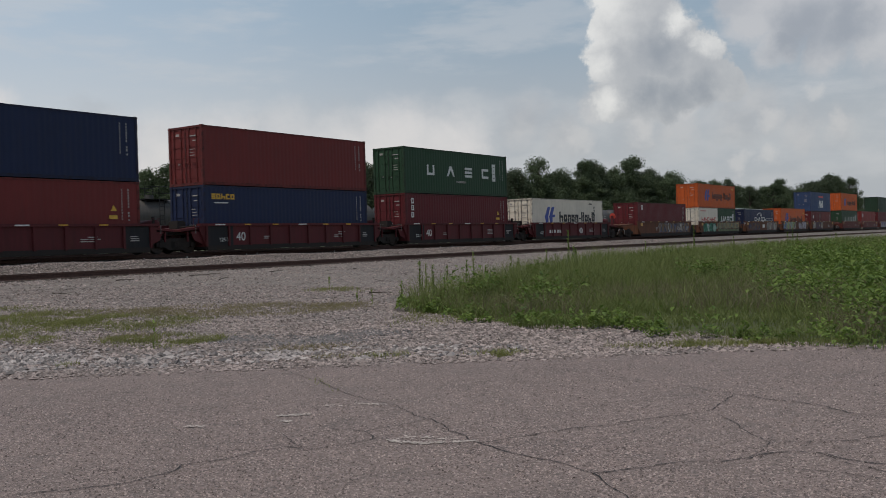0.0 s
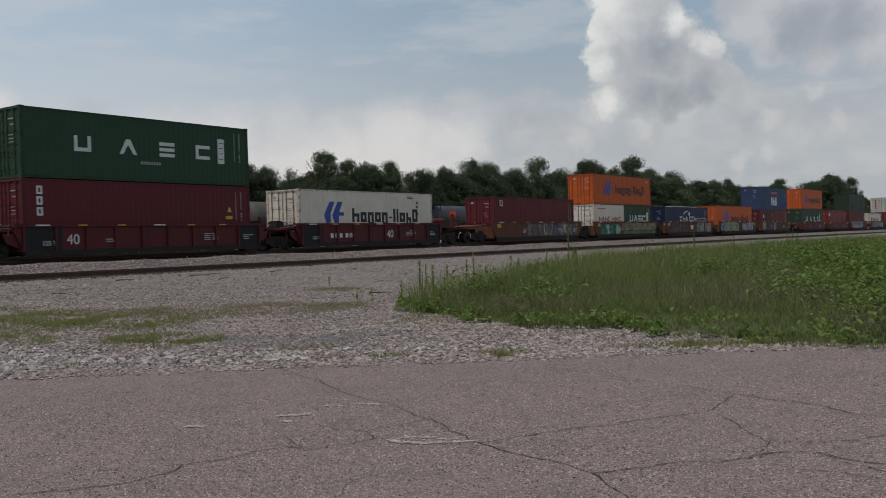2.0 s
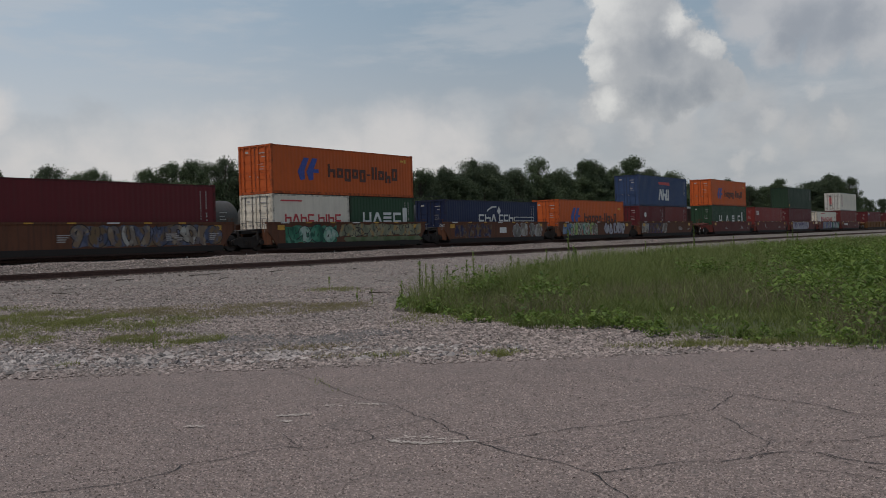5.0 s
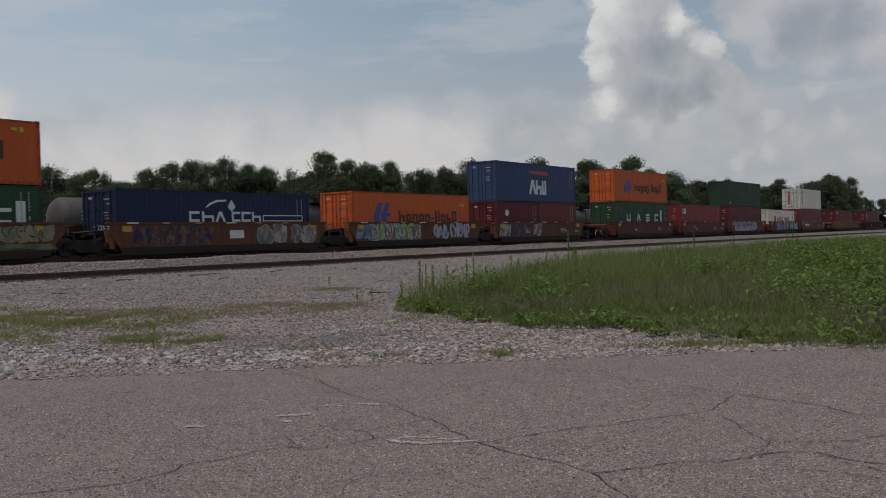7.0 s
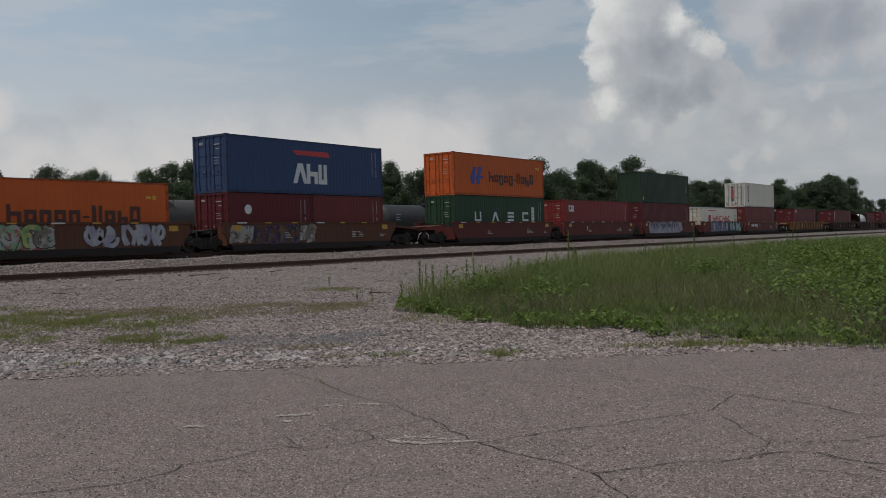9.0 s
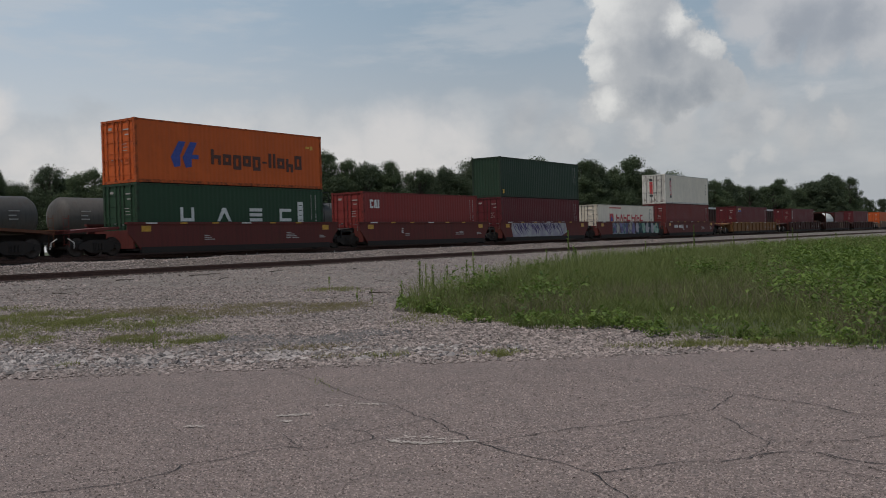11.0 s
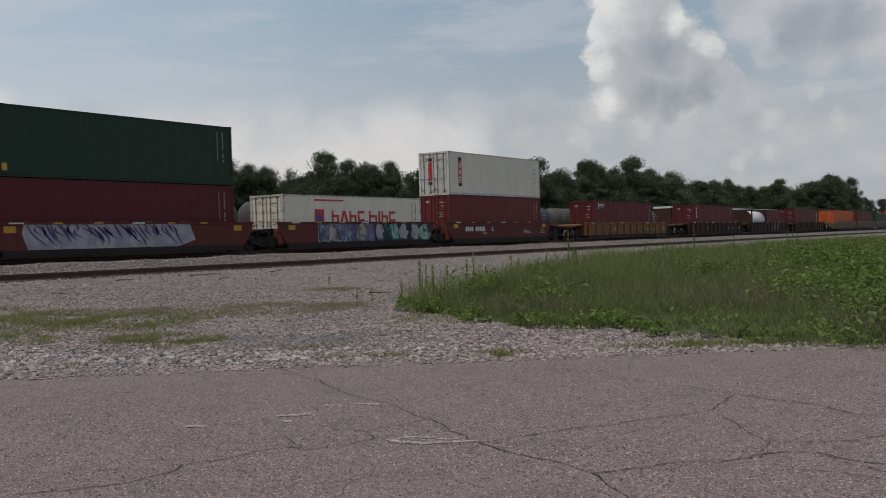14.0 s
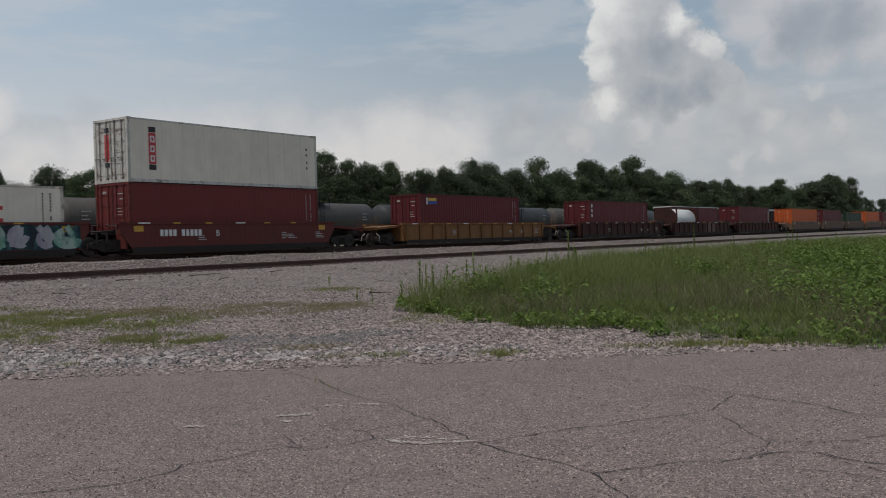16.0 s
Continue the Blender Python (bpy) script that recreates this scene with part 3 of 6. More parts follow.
def clumps(name, spots, wide, tall, count, leaf, material, label, seed):
    """Bushy weeds: leaves crowded on the outside of low domes, so that gaps between them stay dark."""
    rng = np.random.default_rng(seed)
    n = len(spots) * count
    k = np.repeat(np.arange(len(spots)), count)
    w, h = wide * rng.uniform(0.6, 1.35, len(spots)), tall * rng.uniform(0.55, 1.3, len(spots))
    a, e = rng.uniform(0, 6.283, n), np.arcsin(rng.random(n) ** 0.8)
    r = rng.uniform(0.7, 1.08, n)
    xy = np.stack([spots[k, 0] + w[k] * r * np.cos(a) * np.cos(e), spots[k, 1] + w[k] * r * np.sin(a) * np.cos(e)], -1)
    lift = 0.03 + h[k] * r * np.sin(e)
    far = np.hypot(xy[:, 0], xy[:, 1])
    return leaves(name, xy, lift, leaf + 0.0012 * far, material, label, seed + 1)


def blades(name, xy, tall, wide, material, label, seed, lean=0.35, base=None):
    """Grass blades, each bent over at the tip."""
    rng = np.random.default_rng(seed)
    n = len(xy)
    h = tall * rng.uniform(0.55, 1.25, n)
    a = rng.uniform(0, 6.283, n)
    w = wide * rng.uniform(0.7, 1.3, n) * 0.5
    side = np.stack([np.cos(a), np.sin(a), np.zeros(n)], -1)
    b = rng.uniform(0, 6.283, n)
    bend = np.stack([np.cos(b), np.sin(b), np.zeros(n)], -1) * (h * lean * rng.uniform(0.1, 1.3, n))[:, None]
    root = np.stack([xy[:, 0], xy[:, 1], height(xy[:, 0], xy[:, 1]) - 0.02 if base is None else base], -1)
    up = np.stack([np.zeros(n), np.zeros(n), h], -1)
    mid = root + up * 0.55 + bend * 0.35
    v = np.stack([root - side * w[:, None], root + side * w[:, None], mid + side * (w * 0.8)[:, None], mid - side * (w * 0.8)[:, None], root + up * 0.95 + bend], 1)
    k = (np.arange(n) * 5)[:, None]
    quads = (k + np.array([0, 1, 2, 3])).tolist()
    tris = (k + np.array([3, 2, 4])).tolist()
    return tagged(raw(name, v.reshape(-1, 3).tolist(), quads + tris, material), label, "grass", kind="stuff")


def leaves(name, xy, lift, size, material, label, seed):
    """Broad weed leaves, each a folded lozenge."""
    rng = np.random.default_rng(seed)
    n = len(xy)
    z = height(xy[:, 0], xy[:, 1]) + lift
    c = np.stack([xy[:, 0], xy[:, 1], z], -1)
    a, t = rng.uniform(0, 6.283, n), rng.uniform(-0.7, 0.9, n)
    s = size * rng.uniform(0.45, 1.6, n)
    fwd = np.stack([np.cos(a) * np.cos(t), np.sin(a) * np.cos(t), np.sin(t)], -1) * s[:, None]
    side = np.stack([-np.sin(a), np.cos(a), rng.uniform(-0.3, 0.3, n)], -1) * (s * 0.38)[:, None]
    dip = np.array([0, 0, -1.0]) * (s * 0.12)[:, None]
    v = np.stack([c - fwd * 0.5, c + side + fwd * 0.05 - dip, c + fwd * 0.55 + dip, c - side + fwd * 0.05 - dip], 1)
    k = (np.arange(n) * 4)[:, None]
    f = (k + np.array([0, 1, 2])).tolist() + (k + np.array([0, 2, 3])).tolist()
    return tagged(raw(name, v.reshape(-1, 3).tolist(), f, material), label, "weeds", kind="stuff")


def build_loose():
    def near_gravel(x, y, rng):
        d = beyond_lot(x, y)
        r = np.hypot(x, y)
        return (d > -0.22) & (r < 30) & (weedy(x, y) < 0.6) & (rng.random(len(x)) < np.clip((13.5 / r) ** 2.2, 0, 1)) & ((d > 0.12) | (rng.random(len(x)) < 0.3))
    stones("gravel_stones", scatter(95000, 0, 24, 1, 28, near_gravel, 11), 0.046, "loose pale grey crushed stones over the lot edge", 1)
    stones("pale_stones", along(((6.2, 14.8, 7.9, 12.0, 0.5, 1.5, 3000), (7.9, 12.0, 9.6, 9.4, 0.4, 0.9, 1500), (9.6, 9.4, 11.6, 6.8, 0.3, 0.8, 700)), 14), 0.074, "large pale greyish stones along the lot edge", 4, 0.45, PALE_STONE)
    stones("slate_stones", along(((10.6, 12.1, 11.2, 10.3, 0.3, 0.7, 3600), (11.2, 10.3, 12.3, 9.7, 0.3, 0.8, 2400), (7.6, 13.2, 8.2, 12.2, 0.2, 0.5, 600)), 15), 0.044, "darker blue-grey stones in a patch of gravel", 5, 0.5, SLATE)

    def bank(x, y, rng):
        return rng.random(len(x)) < np.clip(1.2 - x / 90, 0.15, 1)
    stones("ballast_stones", scatter(34000, 6, 85, 32.4, 34.75, bank, 12), 0.066, "grey track ballast stones heaped between tracks", 2)
    stones("siding_stones", scatter(52000, 8, 105, 15.5, 32.5, bank, 13), 0.052, "grey stones round the siding rails", 3)

    def patch(margin, power, ref):
        return lambda x, y, rng: (weedy(x, y) > margin) & (rng.random(len(x)) < np.clip((ref / np.hypot(x, y)) ** power, 0, 1))
    def blade_ground(x, y, rng):
        leafy_side = (y < 0.30 * x - 1.0 + lumps(x, y, 2.0, 7.0)) & (x < 60)
        return patch(0.05, 1.6, 16)(x, y, rng) & (~leafy_side | (rng.random(len(x)) < 0.35))
    g = scatter(105000, 12, 105, -14, 22, blade_ground, 21)
    far = np.hypot(g[:, 0], g[:, 1])
    tall = 0.22 + 0.12 * lumps(g[:, 0], g[:, 1], 2.2, 4.0) + 0.08 * lumps(g[:, 0], g[:, 1], 0.6, 3.0) + 0.26 * ease(far, 15, 26) + 0.34 * ease(g[:, 1], 9.0, 12.0) * ease(far, 18, 22)
    blades("grass", g, tall, 0.008 + far * 0.00024, GRASS, "tall green grass in an untended patch", 22, 0.95)
    edge = scatter(3600, 16, 85, -4, 23, lambda x, y, rng: (weedy(x, y) > 0.1) & (weedy(x, y) < 3.0) & (x > 18) & (rng.random(len(x)) < np.clip((24 / np.hypot(x, y)) ** 1.3, 0, 1)), 33)
    blades("grass_stems", edge, 0.80 + 0.25 * lumps(edge[:, 0], edge[:, 1], 1.5, 2.0), 0.012 + np.hypot(edge[:, 0], edge[:, 1]) * 0.0003, GRASS, "tall upright grass stems above the patch", 34, 0.18)
    dry = scatter(28000, 13, 75, -6, 22, lambda x, y, rng: (weedy(x, y) > 0.5) & (lumps(x, y, 3.4, 8.0) > -0.1) & (rng.random(len(x)) < np.clip((18 / np.hypot(x, y)) ** 1.6, 0, 1)), 23)
    blades("seed_grass", dry, 0.52 + 0.0 * dry[:, 0], 0.005 + np.hypot(dry[:, 0], dry[:, 1]) * 0.0002, DRY, "dry brownish seed heads among the grass", 24, 0.9)
    w = scatter(26000, 12, 90, -14, 22, lambda x, y, rng: (weedy(x, y) > -0.15) & ((lumps(x, y, 2.7, 6.0) > 0.4) | ((weedy(x, y) < 1.0) & (x < 18.5) & (lumps(x, y, 0.8, 2.0) > -0.2)) | (y < 0.31 * x - 1.0 + lumps(x, y, 2.0, 7.0))) & (rng.random(len(x)) < np.clip((15 / np.hypot(x, y)) ** 1.6, 0, 1)), 25)
    rng = np.random.default_rng(26)
    top = np.clip(0.14 + 0.26 * np.clip(weedy(w[:, 0], w[:, 1]), 0, 1.5) + 0.20 * lumps(w[:, 0], w[:, 1], 1.1, 1.0) + 0.12 * lumps(w[:, 0], w[:, 1], 0.45, 4.0), 0.06, 0.85)
    leaves("weeds", w, top * rng.uniform(0.25, 1.0, len(w)) ** 0.6, 0.048 + 0.0014 * np.hypot(w[:, 0], w[:, 1]), WEED, "broad-leaved green weeds in a dense patch", 27)

    rim = scatter(150, 12, 19, -6, 14, lambda x, y, rng: (weedy(x, y) > -0.3) & (weedy(x, y) < 1.3) & (lumps(x, y, 0.45, 2.0) > -0.15), 35)
    clumps("rim_weeds", rim, 0.14, 0.21, 48, 0.045, WEED, "low bushy weeds along the gravel edge", 36)
    leafy_spots = scatter(950, 14, 70, -14, 18, lambda x, y, rng: (weedy(x, y) > 0.4) & ((y < 0.31 * x - 1.0 + 1.5 * lumps(x, y, 2.0, 7.0)) | (lumps(x, y, 2.7, 6.0) > 0.45)) & (rng.random(len(x)) < np.clip((17 / np.hypot(x, y)) ** 1.3, 0, 1)), 37)
    clumps("bushy_weeds", leafy_spots, 0.46, 0.74, 95, 0.070, WEED, "dense bushy green weeds with shaded gaps", 38)
    green = along(((9.4, 19.0, 11.2, 16.6, 0.8, 2.6, 30000), (11.2, 16.6, 12.6, 15.0, 0.5, 1.6, 9000), (9.8, 13.6, 10.7, 12.3, 0.3, 0.9, 8400), (8.95, 14.9, 9.2, 14.5, 0.2, 0.6, 2000), (8.2, 16.2, 8.9, 15.0, 0.3, 0.5, 1600), (7.60, 11.77, 7.68, 11.60, 0.1, 0.25, 1200), (9.85, 8.45, 10.2, 7.85, 0.14, 0.2, 330),
                   (10.7, 7.0, 11.1, 6.5, 0.16, 0.28, 620), (10.62, 6.56, 10.65, 6.52, 0.09, 0.05, 320), (20.6, 19.1, 21.6, 18.2, 0.4, 0.8, 2000), (12.15, 5.6, 13.2, 3.85, 0.16, 0.28, 3600), (13.2, 3.85, 13.9, 2.8, 0.16, 0.30, 1300), (7.9, 7.4, 7.4, 6.6, 0.04, 0.0, 60), (14.0, 10.4, 16.8, 11.8, 0.6, 0.8, 3000), (9.5, 21.6, 12.5, 20.6, 0.5, 1.0, 2400)), 28)
    blades("lot_grass", green, 0.085 + 0.035 * lumps(green[:, 0], green[:, 1], 0.5, 2.0), 0.009 + 0.0 * green[:, 0], THIN, "thin yellowish-green grass growing through the gravel", 29, 0.8)
    straw = along(((13.6, 17.6, 17.0, 14.6, 0.5, 1.6, 18000), (11.6, 18.8, 13.4, 16.8, 0.6, 1.2, 4800), (9.9, 13.9, 10.3, 13.3, 0.4, 0.6, 1800), (10.0, 10.2, 10.6, 9.4, 0.3, 0.4, 800), (9.5, 8.9, 9.8, 8.5, 0.1, 0.15, 300)), 30)
    blades("straw_grass", straw, 0.085 + 0.0 * straw[:, 0], 0.008 + 0.0 * straw[:, 0], STRAW, "straw-coloured low grass in the gravel", 31, 0.8)

    def worn_lot(x, y, rng):
        r = np.hypot(x, y)
        return (beyond_lot(x, y) < -0.1) & (r > 5.0) & (rng.random(len(x)) < np.clip((6.5 / r) ** 1.5, 0, 1))
    chips("asphalt_chips", scatter(100000, 2.4, 13.5, 0.3, 12, worn_lot, 41), 0.016, 42)


def weed_stalk(x, y, tall, seed):
    """A single tall weed: a stem with short upright leaves."""
    rng = random.Random(seed)
    thing = tagged(new("weed_stalk"), "tall thin green weed stalk with narrow leaves", "weed", "tall weed stalks")
    thing.location = (x, y, float(height(x, y)) - 0.02)
    bm = bmesh.new()
    pts, thick = [Vector((0, 0, 0))], 0.020 if tall > 0.46 else 0.013
    for i in range(5):
        pts.append(pts[-1] + Vector((rng.gauss(0, 0.012), rng.gauss(0, 0.012), tall / 5)))
    for i, (a, b) in enumerate(zip(pts, pts[1:])):
        rod(a, b, thick * (1 - 0.1 * i), 5, bm, thick * (0.9 - 0.1 * i))
    part("stem", bm, GRASS, thing)
    verts, faces = [], []
    for i in range(int(48 * tall) if tall > 0.46 else 5):
        z = rng.uniform(0.15, 1.0) * tall
        a, l = rng.uniform(0, 6.283), rng.uniform(0.05, 0.12) * (1.2 - 0.5 * z / tall)
        k, w = len(verts), 0.015
        c, s = math.cos(a), math.sin(a)
        verts += [(-s * w, c * w, z), (s * w, -c * w, z), (c * l * 0.6 + s * w, s * l * 0.6 - c * w, z + l * 0.6), (c * l, s * l, z + l * 0.8), (c * l * 0.6 - s * w, s * l * 0.6 + c * w, z + l * 0.6)]
        faces.append((k, k + 1, k + 2, k + 3, k + 4))
    raw("foliage", verts, faces, WEED, thing)


build_loose()
STALKS = ((9.45, 12.2, 0.46), (20.9, 18.8, 0.45), (17.9, 15.2, 0.42), (17.5, 14.4, 0.4), (19.2, 14.8, 0.47), (21.9, 16.2, 0.87), (22.6, 16.5, 0.77), (23.1, 16.6, 0.72), (24.7, 17.2, 0.67), (26.6, 17.7, 0.73), (27.2, 17.8, 0.98), (26.7, 17.0, 0.53), (29.5, 17.7, 0.79), (29.7, 17.5, 0.72), (30.4, 16.7, 1.0),
          (32.4, 17.4, 0.77), (30.4, 15.8, 1.73), (31.0, 15.9, 1.21), (31.6, 16.1, 1.02), (33.3, 16.3, 0.82), (35.5, 16.4, 0.94), (37.2, 15.7, 1.21), (37.8, 15.8, 0.84), (46.6, 17.4, 0.9), (48.4, 17.7, 1.86), (53.3, 17.2, 1.18), (59.7, 15.9, 1.41), (61.6, 16.1, 1.64), (58.8, 15.1, 1.28), (66.1, 14.5, 1.22))
for k, (x, y, h) in enumerate(STALKS):
    weed_stalk(x, y, h, 40 + k)


# ---- tracks ----
def rail_bm(x0, x1):
    pts = [(-0.07, 0), (0.07, 0), (0.07, 0.012), (0.012, 0.035), (0.012, 0.125), (0.037, 0.14), (0.035, 0.17), (-0.035, 0.17), (-0.037, 0.14), (-0.012, 0.125), (-0.012, 0.035), (-0.07, 0.012)]
    bm = bmesh.new()
    a = [bm.verts.new((x0, y, z)) for y, z in pts]
    b = [bm.verts.new((x1, y, z)) for y, z in pts]
    for i in range(len(pts)):
        j = (i + 1) % len(pts)
        bm.faces.new((a[i], a[j], b[j], b[i]))
    bm.faces.new(a), bm.faces.new(b)
    bmesh.ops.recalc_face_normals(bm, faces=bm.faces)
    return bm


def build_track(y, z, tie_from, tie_to, label):
    t = tagged(new("railway_track"), label, "track", kind="structure")
    t.location = (0, y, z - 0.17)
    for s in (-0.7525, 0.7525):
        part("rail", rail_bm(-120, 900), RUST_RAIL, t, at=(0, s, 0))
    rng = random.Random(int(y))
    x = tie_from
    while x < tie_to:
        shared("tie", 0, lambda: boxes((-0.11, 0.11, -1.3, 1.3, -0.17, 0.0)), TIE, t, at=(x, rng.uniform(-0.05, 0.05), -0.012))
        x += 0.54
    return t


build_track(TRAIN_Y, RAIL_Z, 10, 90, "main line track on a ballast bank")
build_track(SIDING_Y, SIDING_Z, 4, 90, "rusty unused siding half sunk in stones")
build_track(PARKED_Y, RAIL_Z, 20, 60, "rear track with parked tank cars")
rng_s = random.Random(5)
for k, x in enumerate((32.6, 33.3, 39.1, 49.3, 50.6, 54.4, 70.3, 26.5, 28.9)):
    bm = bmesh.new()
    ring = [bm.verts.new((0.04 * rng_s.uniform(0.5, 1.2) * math.cos(i * 1.047), 0.03 * rng_s.uniform(0.6, 1.2) * math.sin(i * 1.047), 0.035 + 0.03 * math.sin(i * 1.9))) for i in range(6)]
    tip = bm.verts.new((0.01, 0.0, 0.0))
    for i in range(6):
        bm.faces.new((ring[i], ring[(i + 1) % 6], tip))
    me = as_mesh("litter_scrap", bm, MARK_WHITE)
    ob = tagged(new("litter_scrap", me), "small white scrap of litter on ballast", "litter", "white scraps on the ballast")
    ob.location = (x, 34.75, float(height(x, 34.75)) + 0.03)


def debris_stick(x, y, length, turn, seed):
    """A broken, weathered piece of timber lying on the stones."""
    rng = random.Random(seed)
    bm = bmesh.new()
    pts = [Vector((-length / 2, 0, 0.03))]
    for i in range(4):
        pts.append(pts[-1] + Vector((length / 4, rng.gauss(0, 0.03), rng.gauss(0, 0.012))))
    for i, (a, b) in enumerate(zip(pts, pts[1:])):
        rod(a, b, 0.024 - 0.004 * i, 6, bm, 0.020 - 0.004 * i)
    ob = tagged(new("debris_stick", as_mesh("debris_stick", bm, TIE)), "dark weathered stick lying on the gravel", "debris", "sticks on the gravel")
    ob.matrix_basis = pose(x, y, float(height(x, y)) + 0.01, 0, 0, turn)


STICKS = ((23.3, 27.4, 1.0, 10), (23.9, 27.2, 0.6, -30), (22.7, 27.6, 0.7, 35), (26.5, 26.6, 0.8, 5), (30.0, 25.5, 0.6, 20), (20.6, 16.2, 1.3, -52), (15.5, 24.0, 0.5, -30), (19.5, 26.6, 0.7, 0), (22.4, 25.0, 0.7, 15))
for k, (x, y, l, a) in enumerate(STICKS):
    debris_stick(x, y, l, a, k)


# ---- woods ----
def tree_kind(seed, lobes, leaf, spread, material, sparse=1.0):
    """A tree 10 m tall and about 7 m wide: trunk with limbs, and a ragged crown of leaf clumps."""
    rng = random.Random(seed)
    thing = tagged(new("tree"), "leafy dark green broadleaf tree in the woods", "tree", "trees behind the tracks")
    bm = bmesh.new()
    rod((0, 0, -0.3), (0.1, 0, 4.5), 0.26, 8, bm, 0.18)
    rod((0.1, 0, 4.5), (0.0, 0.1, 9.0), 0.18, 7, bm, 0.05)
    cs = []
    for i in range(lobes):
        t = rng.random() ** 0.8
        z = 1.9 + 7.4 * t
        wide = spread * (0.55 + 0.75 * math.sin(math.pi * min(1, 0.18 + 0.78 * t))) * (1.0 - 0.45 * t)
        a, r = rng.uniform(0, 6.283), wide * math.sqrt(rng.random())
        cs.append((r * math.cos(a), r * math.sin(a), z, rng.uniform(0.35, 0.95)))
    cs.append((0.1, 0.1, 9.3, 0.65))
    for c in cs[::2]:
        rod((0.08, 0, max(1.6, c[2] * 0.72)), c[:3], 0.08, 5, bm, 0.025)
    part("trunk", bm, BARK, thing)
    g = np.random.default_rng(seed)
    n = int(240 * sparse)
    c = np.repeat(np.array(cs), n, 0)
    d = g.normal(0, 1, (len(c), 3))
    d /= np.linalg.norm(d, axis=1)[:, None]
    p = c[:, :3] + d * (c[:, 3:] * (0.25 + 1.15 * g.random((len(c), 1)) ** 0.8)) * np.array([1.15, 1.15, 0.85])
    u = g.normal(0, 1, (len(c), 3))
    u /= np.linalg.norm(u, axis=1)[:, None]
    w = np.cross(u, d + 0.01)
    w /= np.linalg.norm(w, axis=1)[:, None]
    s = leaf * g.uniform(0.5, 1.3, (len(c), 1))
    v = np.stack([p - u * s, p + w * s * 0.6, p + u * s, p - w * s * 0.6], 1)
    k = (np.arange(len(c)) * 4)[:, None]
    raw("crown", v.reshape(-1, 3).tolist(), (k + np.arange(4)).tolist(), material, thing)
    return thing


def build_woods():
    rng = random.Random(77)
    kinds = [tree_kind(1, 66, 0.105, 3.0, LEAF_A), tree_kind(2, 60, 0.11, 3.3, LEAF_B), tree_kind(3, 70, 0.105, 2.7, LEAF_A), tree_kind(4, 58, 0.11, 3.6, LEAF_A), tree_kind(5, 60, 0.105, 2.4, LEAF_B), tree_kind(6, 24, 0.12, 2.4, LEAF_A, 0.55), tree_kind(7, 72, 0.105, 3.2, LEAF_B)]
    used = set()

    def plant(k, x, y, tall, fat=1.0):
        z = float(height(x, y)) - 0.1
        wide = tall / 10.0 * fat * rng.uniform(0.85, 1.15)
        m = pose(x, y, z, 0, 0, rng.uniform(0, 360)) @ Matrix.Diagonal((wide, wide, tall / 10.0, 1))
        if k not in used:
            used.add(k)
            kinds[k].matrix_basis = m
        else:
            kind = kinds[k]
            old, kind.scale = kind.scale.copy(), (1, 1, 1)
            copy_thing(kind, m)
            kind.scale = old
    west = [(74, 155, 14), (79, 148, 13.5), (82, 144, 13.7), (84, 141, 11.5), (87, 137, 14.0), (89, 133, 12.6), (91, 131, 13.3), (94, 127, 11.2), (96, 124, 13.1), (98, 121, 13.9), (100, 119, 14.2), (101, 116, 13.6), (103, 114, 14.5), (105, 111, 13.4), (107, 109, 13.0), (112, 101, 14.9), (114, 98, 13.5), (116, 96, 13.0), (119, 93, 13.2)]
    mid = [(125, 92, 12.2), (132, 92, 12.9), (139, 91, 14.4), (143, 90, 14.1), (151, 89, 13.3), (158, 88, 15.4), (165, 87, 13.6), (171, 85, 15.4), (175, 85, 15.7), (181, 83, 14.3), (188, 82, 16.9), (193, 80, 14.6), (200, 78, 13.9), (208, 75, 12.3), (214, 73, 12.4)]
    east = [(220, 72, 12.9), (227, 69, 11.3), (237, 65, 13.0), (245, 62, 10.8), (250, 60, 12.4), (255, 57, 14.4), (259, 56, 13.8), (263, 54, 13.6), (366, 70, 11.5), (373, 66, 10.8), (390, 62, 11), (340, 88, 11), (355, 75, 11), (361, 72, 11.5), (369, 69, 10.5), (380, 66, 11), (386, 60, 10.5), (396, 57, 11), (350, 79, 11.5)]
    for group in (west, mid, east):
        for x, y, h in group:
            plant(rng.choice((0, 1, 2, 3, 4, 6)), x, y, h * 1.05, 0.8)
    plant(5, 109, 106, 13.0, 0.7)
    # a second row fills the gaps a little lower, and saplings close the foot
    for group in (west, mid, east[:8]):
        for x, y, h in group:
            for _ in range(3):
                plant(rng.choice((0, 1, 2, 3, 6)), x + rng.uniform(-6, 10), y + rng.uniform(-2, 8), h * rng.uniform(0.70, 0.94), 1.25)
            if rng.random() < 0.5:
                plant(rng.choice((1, 3, 6)), x + rng.uniform(-6, 2), y - rng.uniform(2, 6), h * rng.uniform(0.38, 0.55), 1.8)
    # the wood goes on behind, a little lower
    for (x0, y0), (x1, y1), step, tall in (((66, 178), (124, 100), 3.2, 11.6), ((124, 100), (222, 80), 4.0, 12.8), ((222, 80), (276, 56), 3.6, 12.0), ((276, 56), (420, 80), 7.0, 10.0)):
        n = int(math.hypot(x1 - x0, y1 - y0) / step)
        for i in range(n):
            t = i / n
            plant(rng.choice((0, 1, 2, 3, 6)), x0 + (x1 - x0) * t + rng.uniform(-2, 2), y0 + (y1 - y0) * t + rng.uniform(2, 9), tall * rng.uniform(0.86, 1.1), 1.2)


build_woods()


# ---- the train ----
TRAIN = []          # every thing that rolls, with its place along the track at the start
WHEELSETS = []


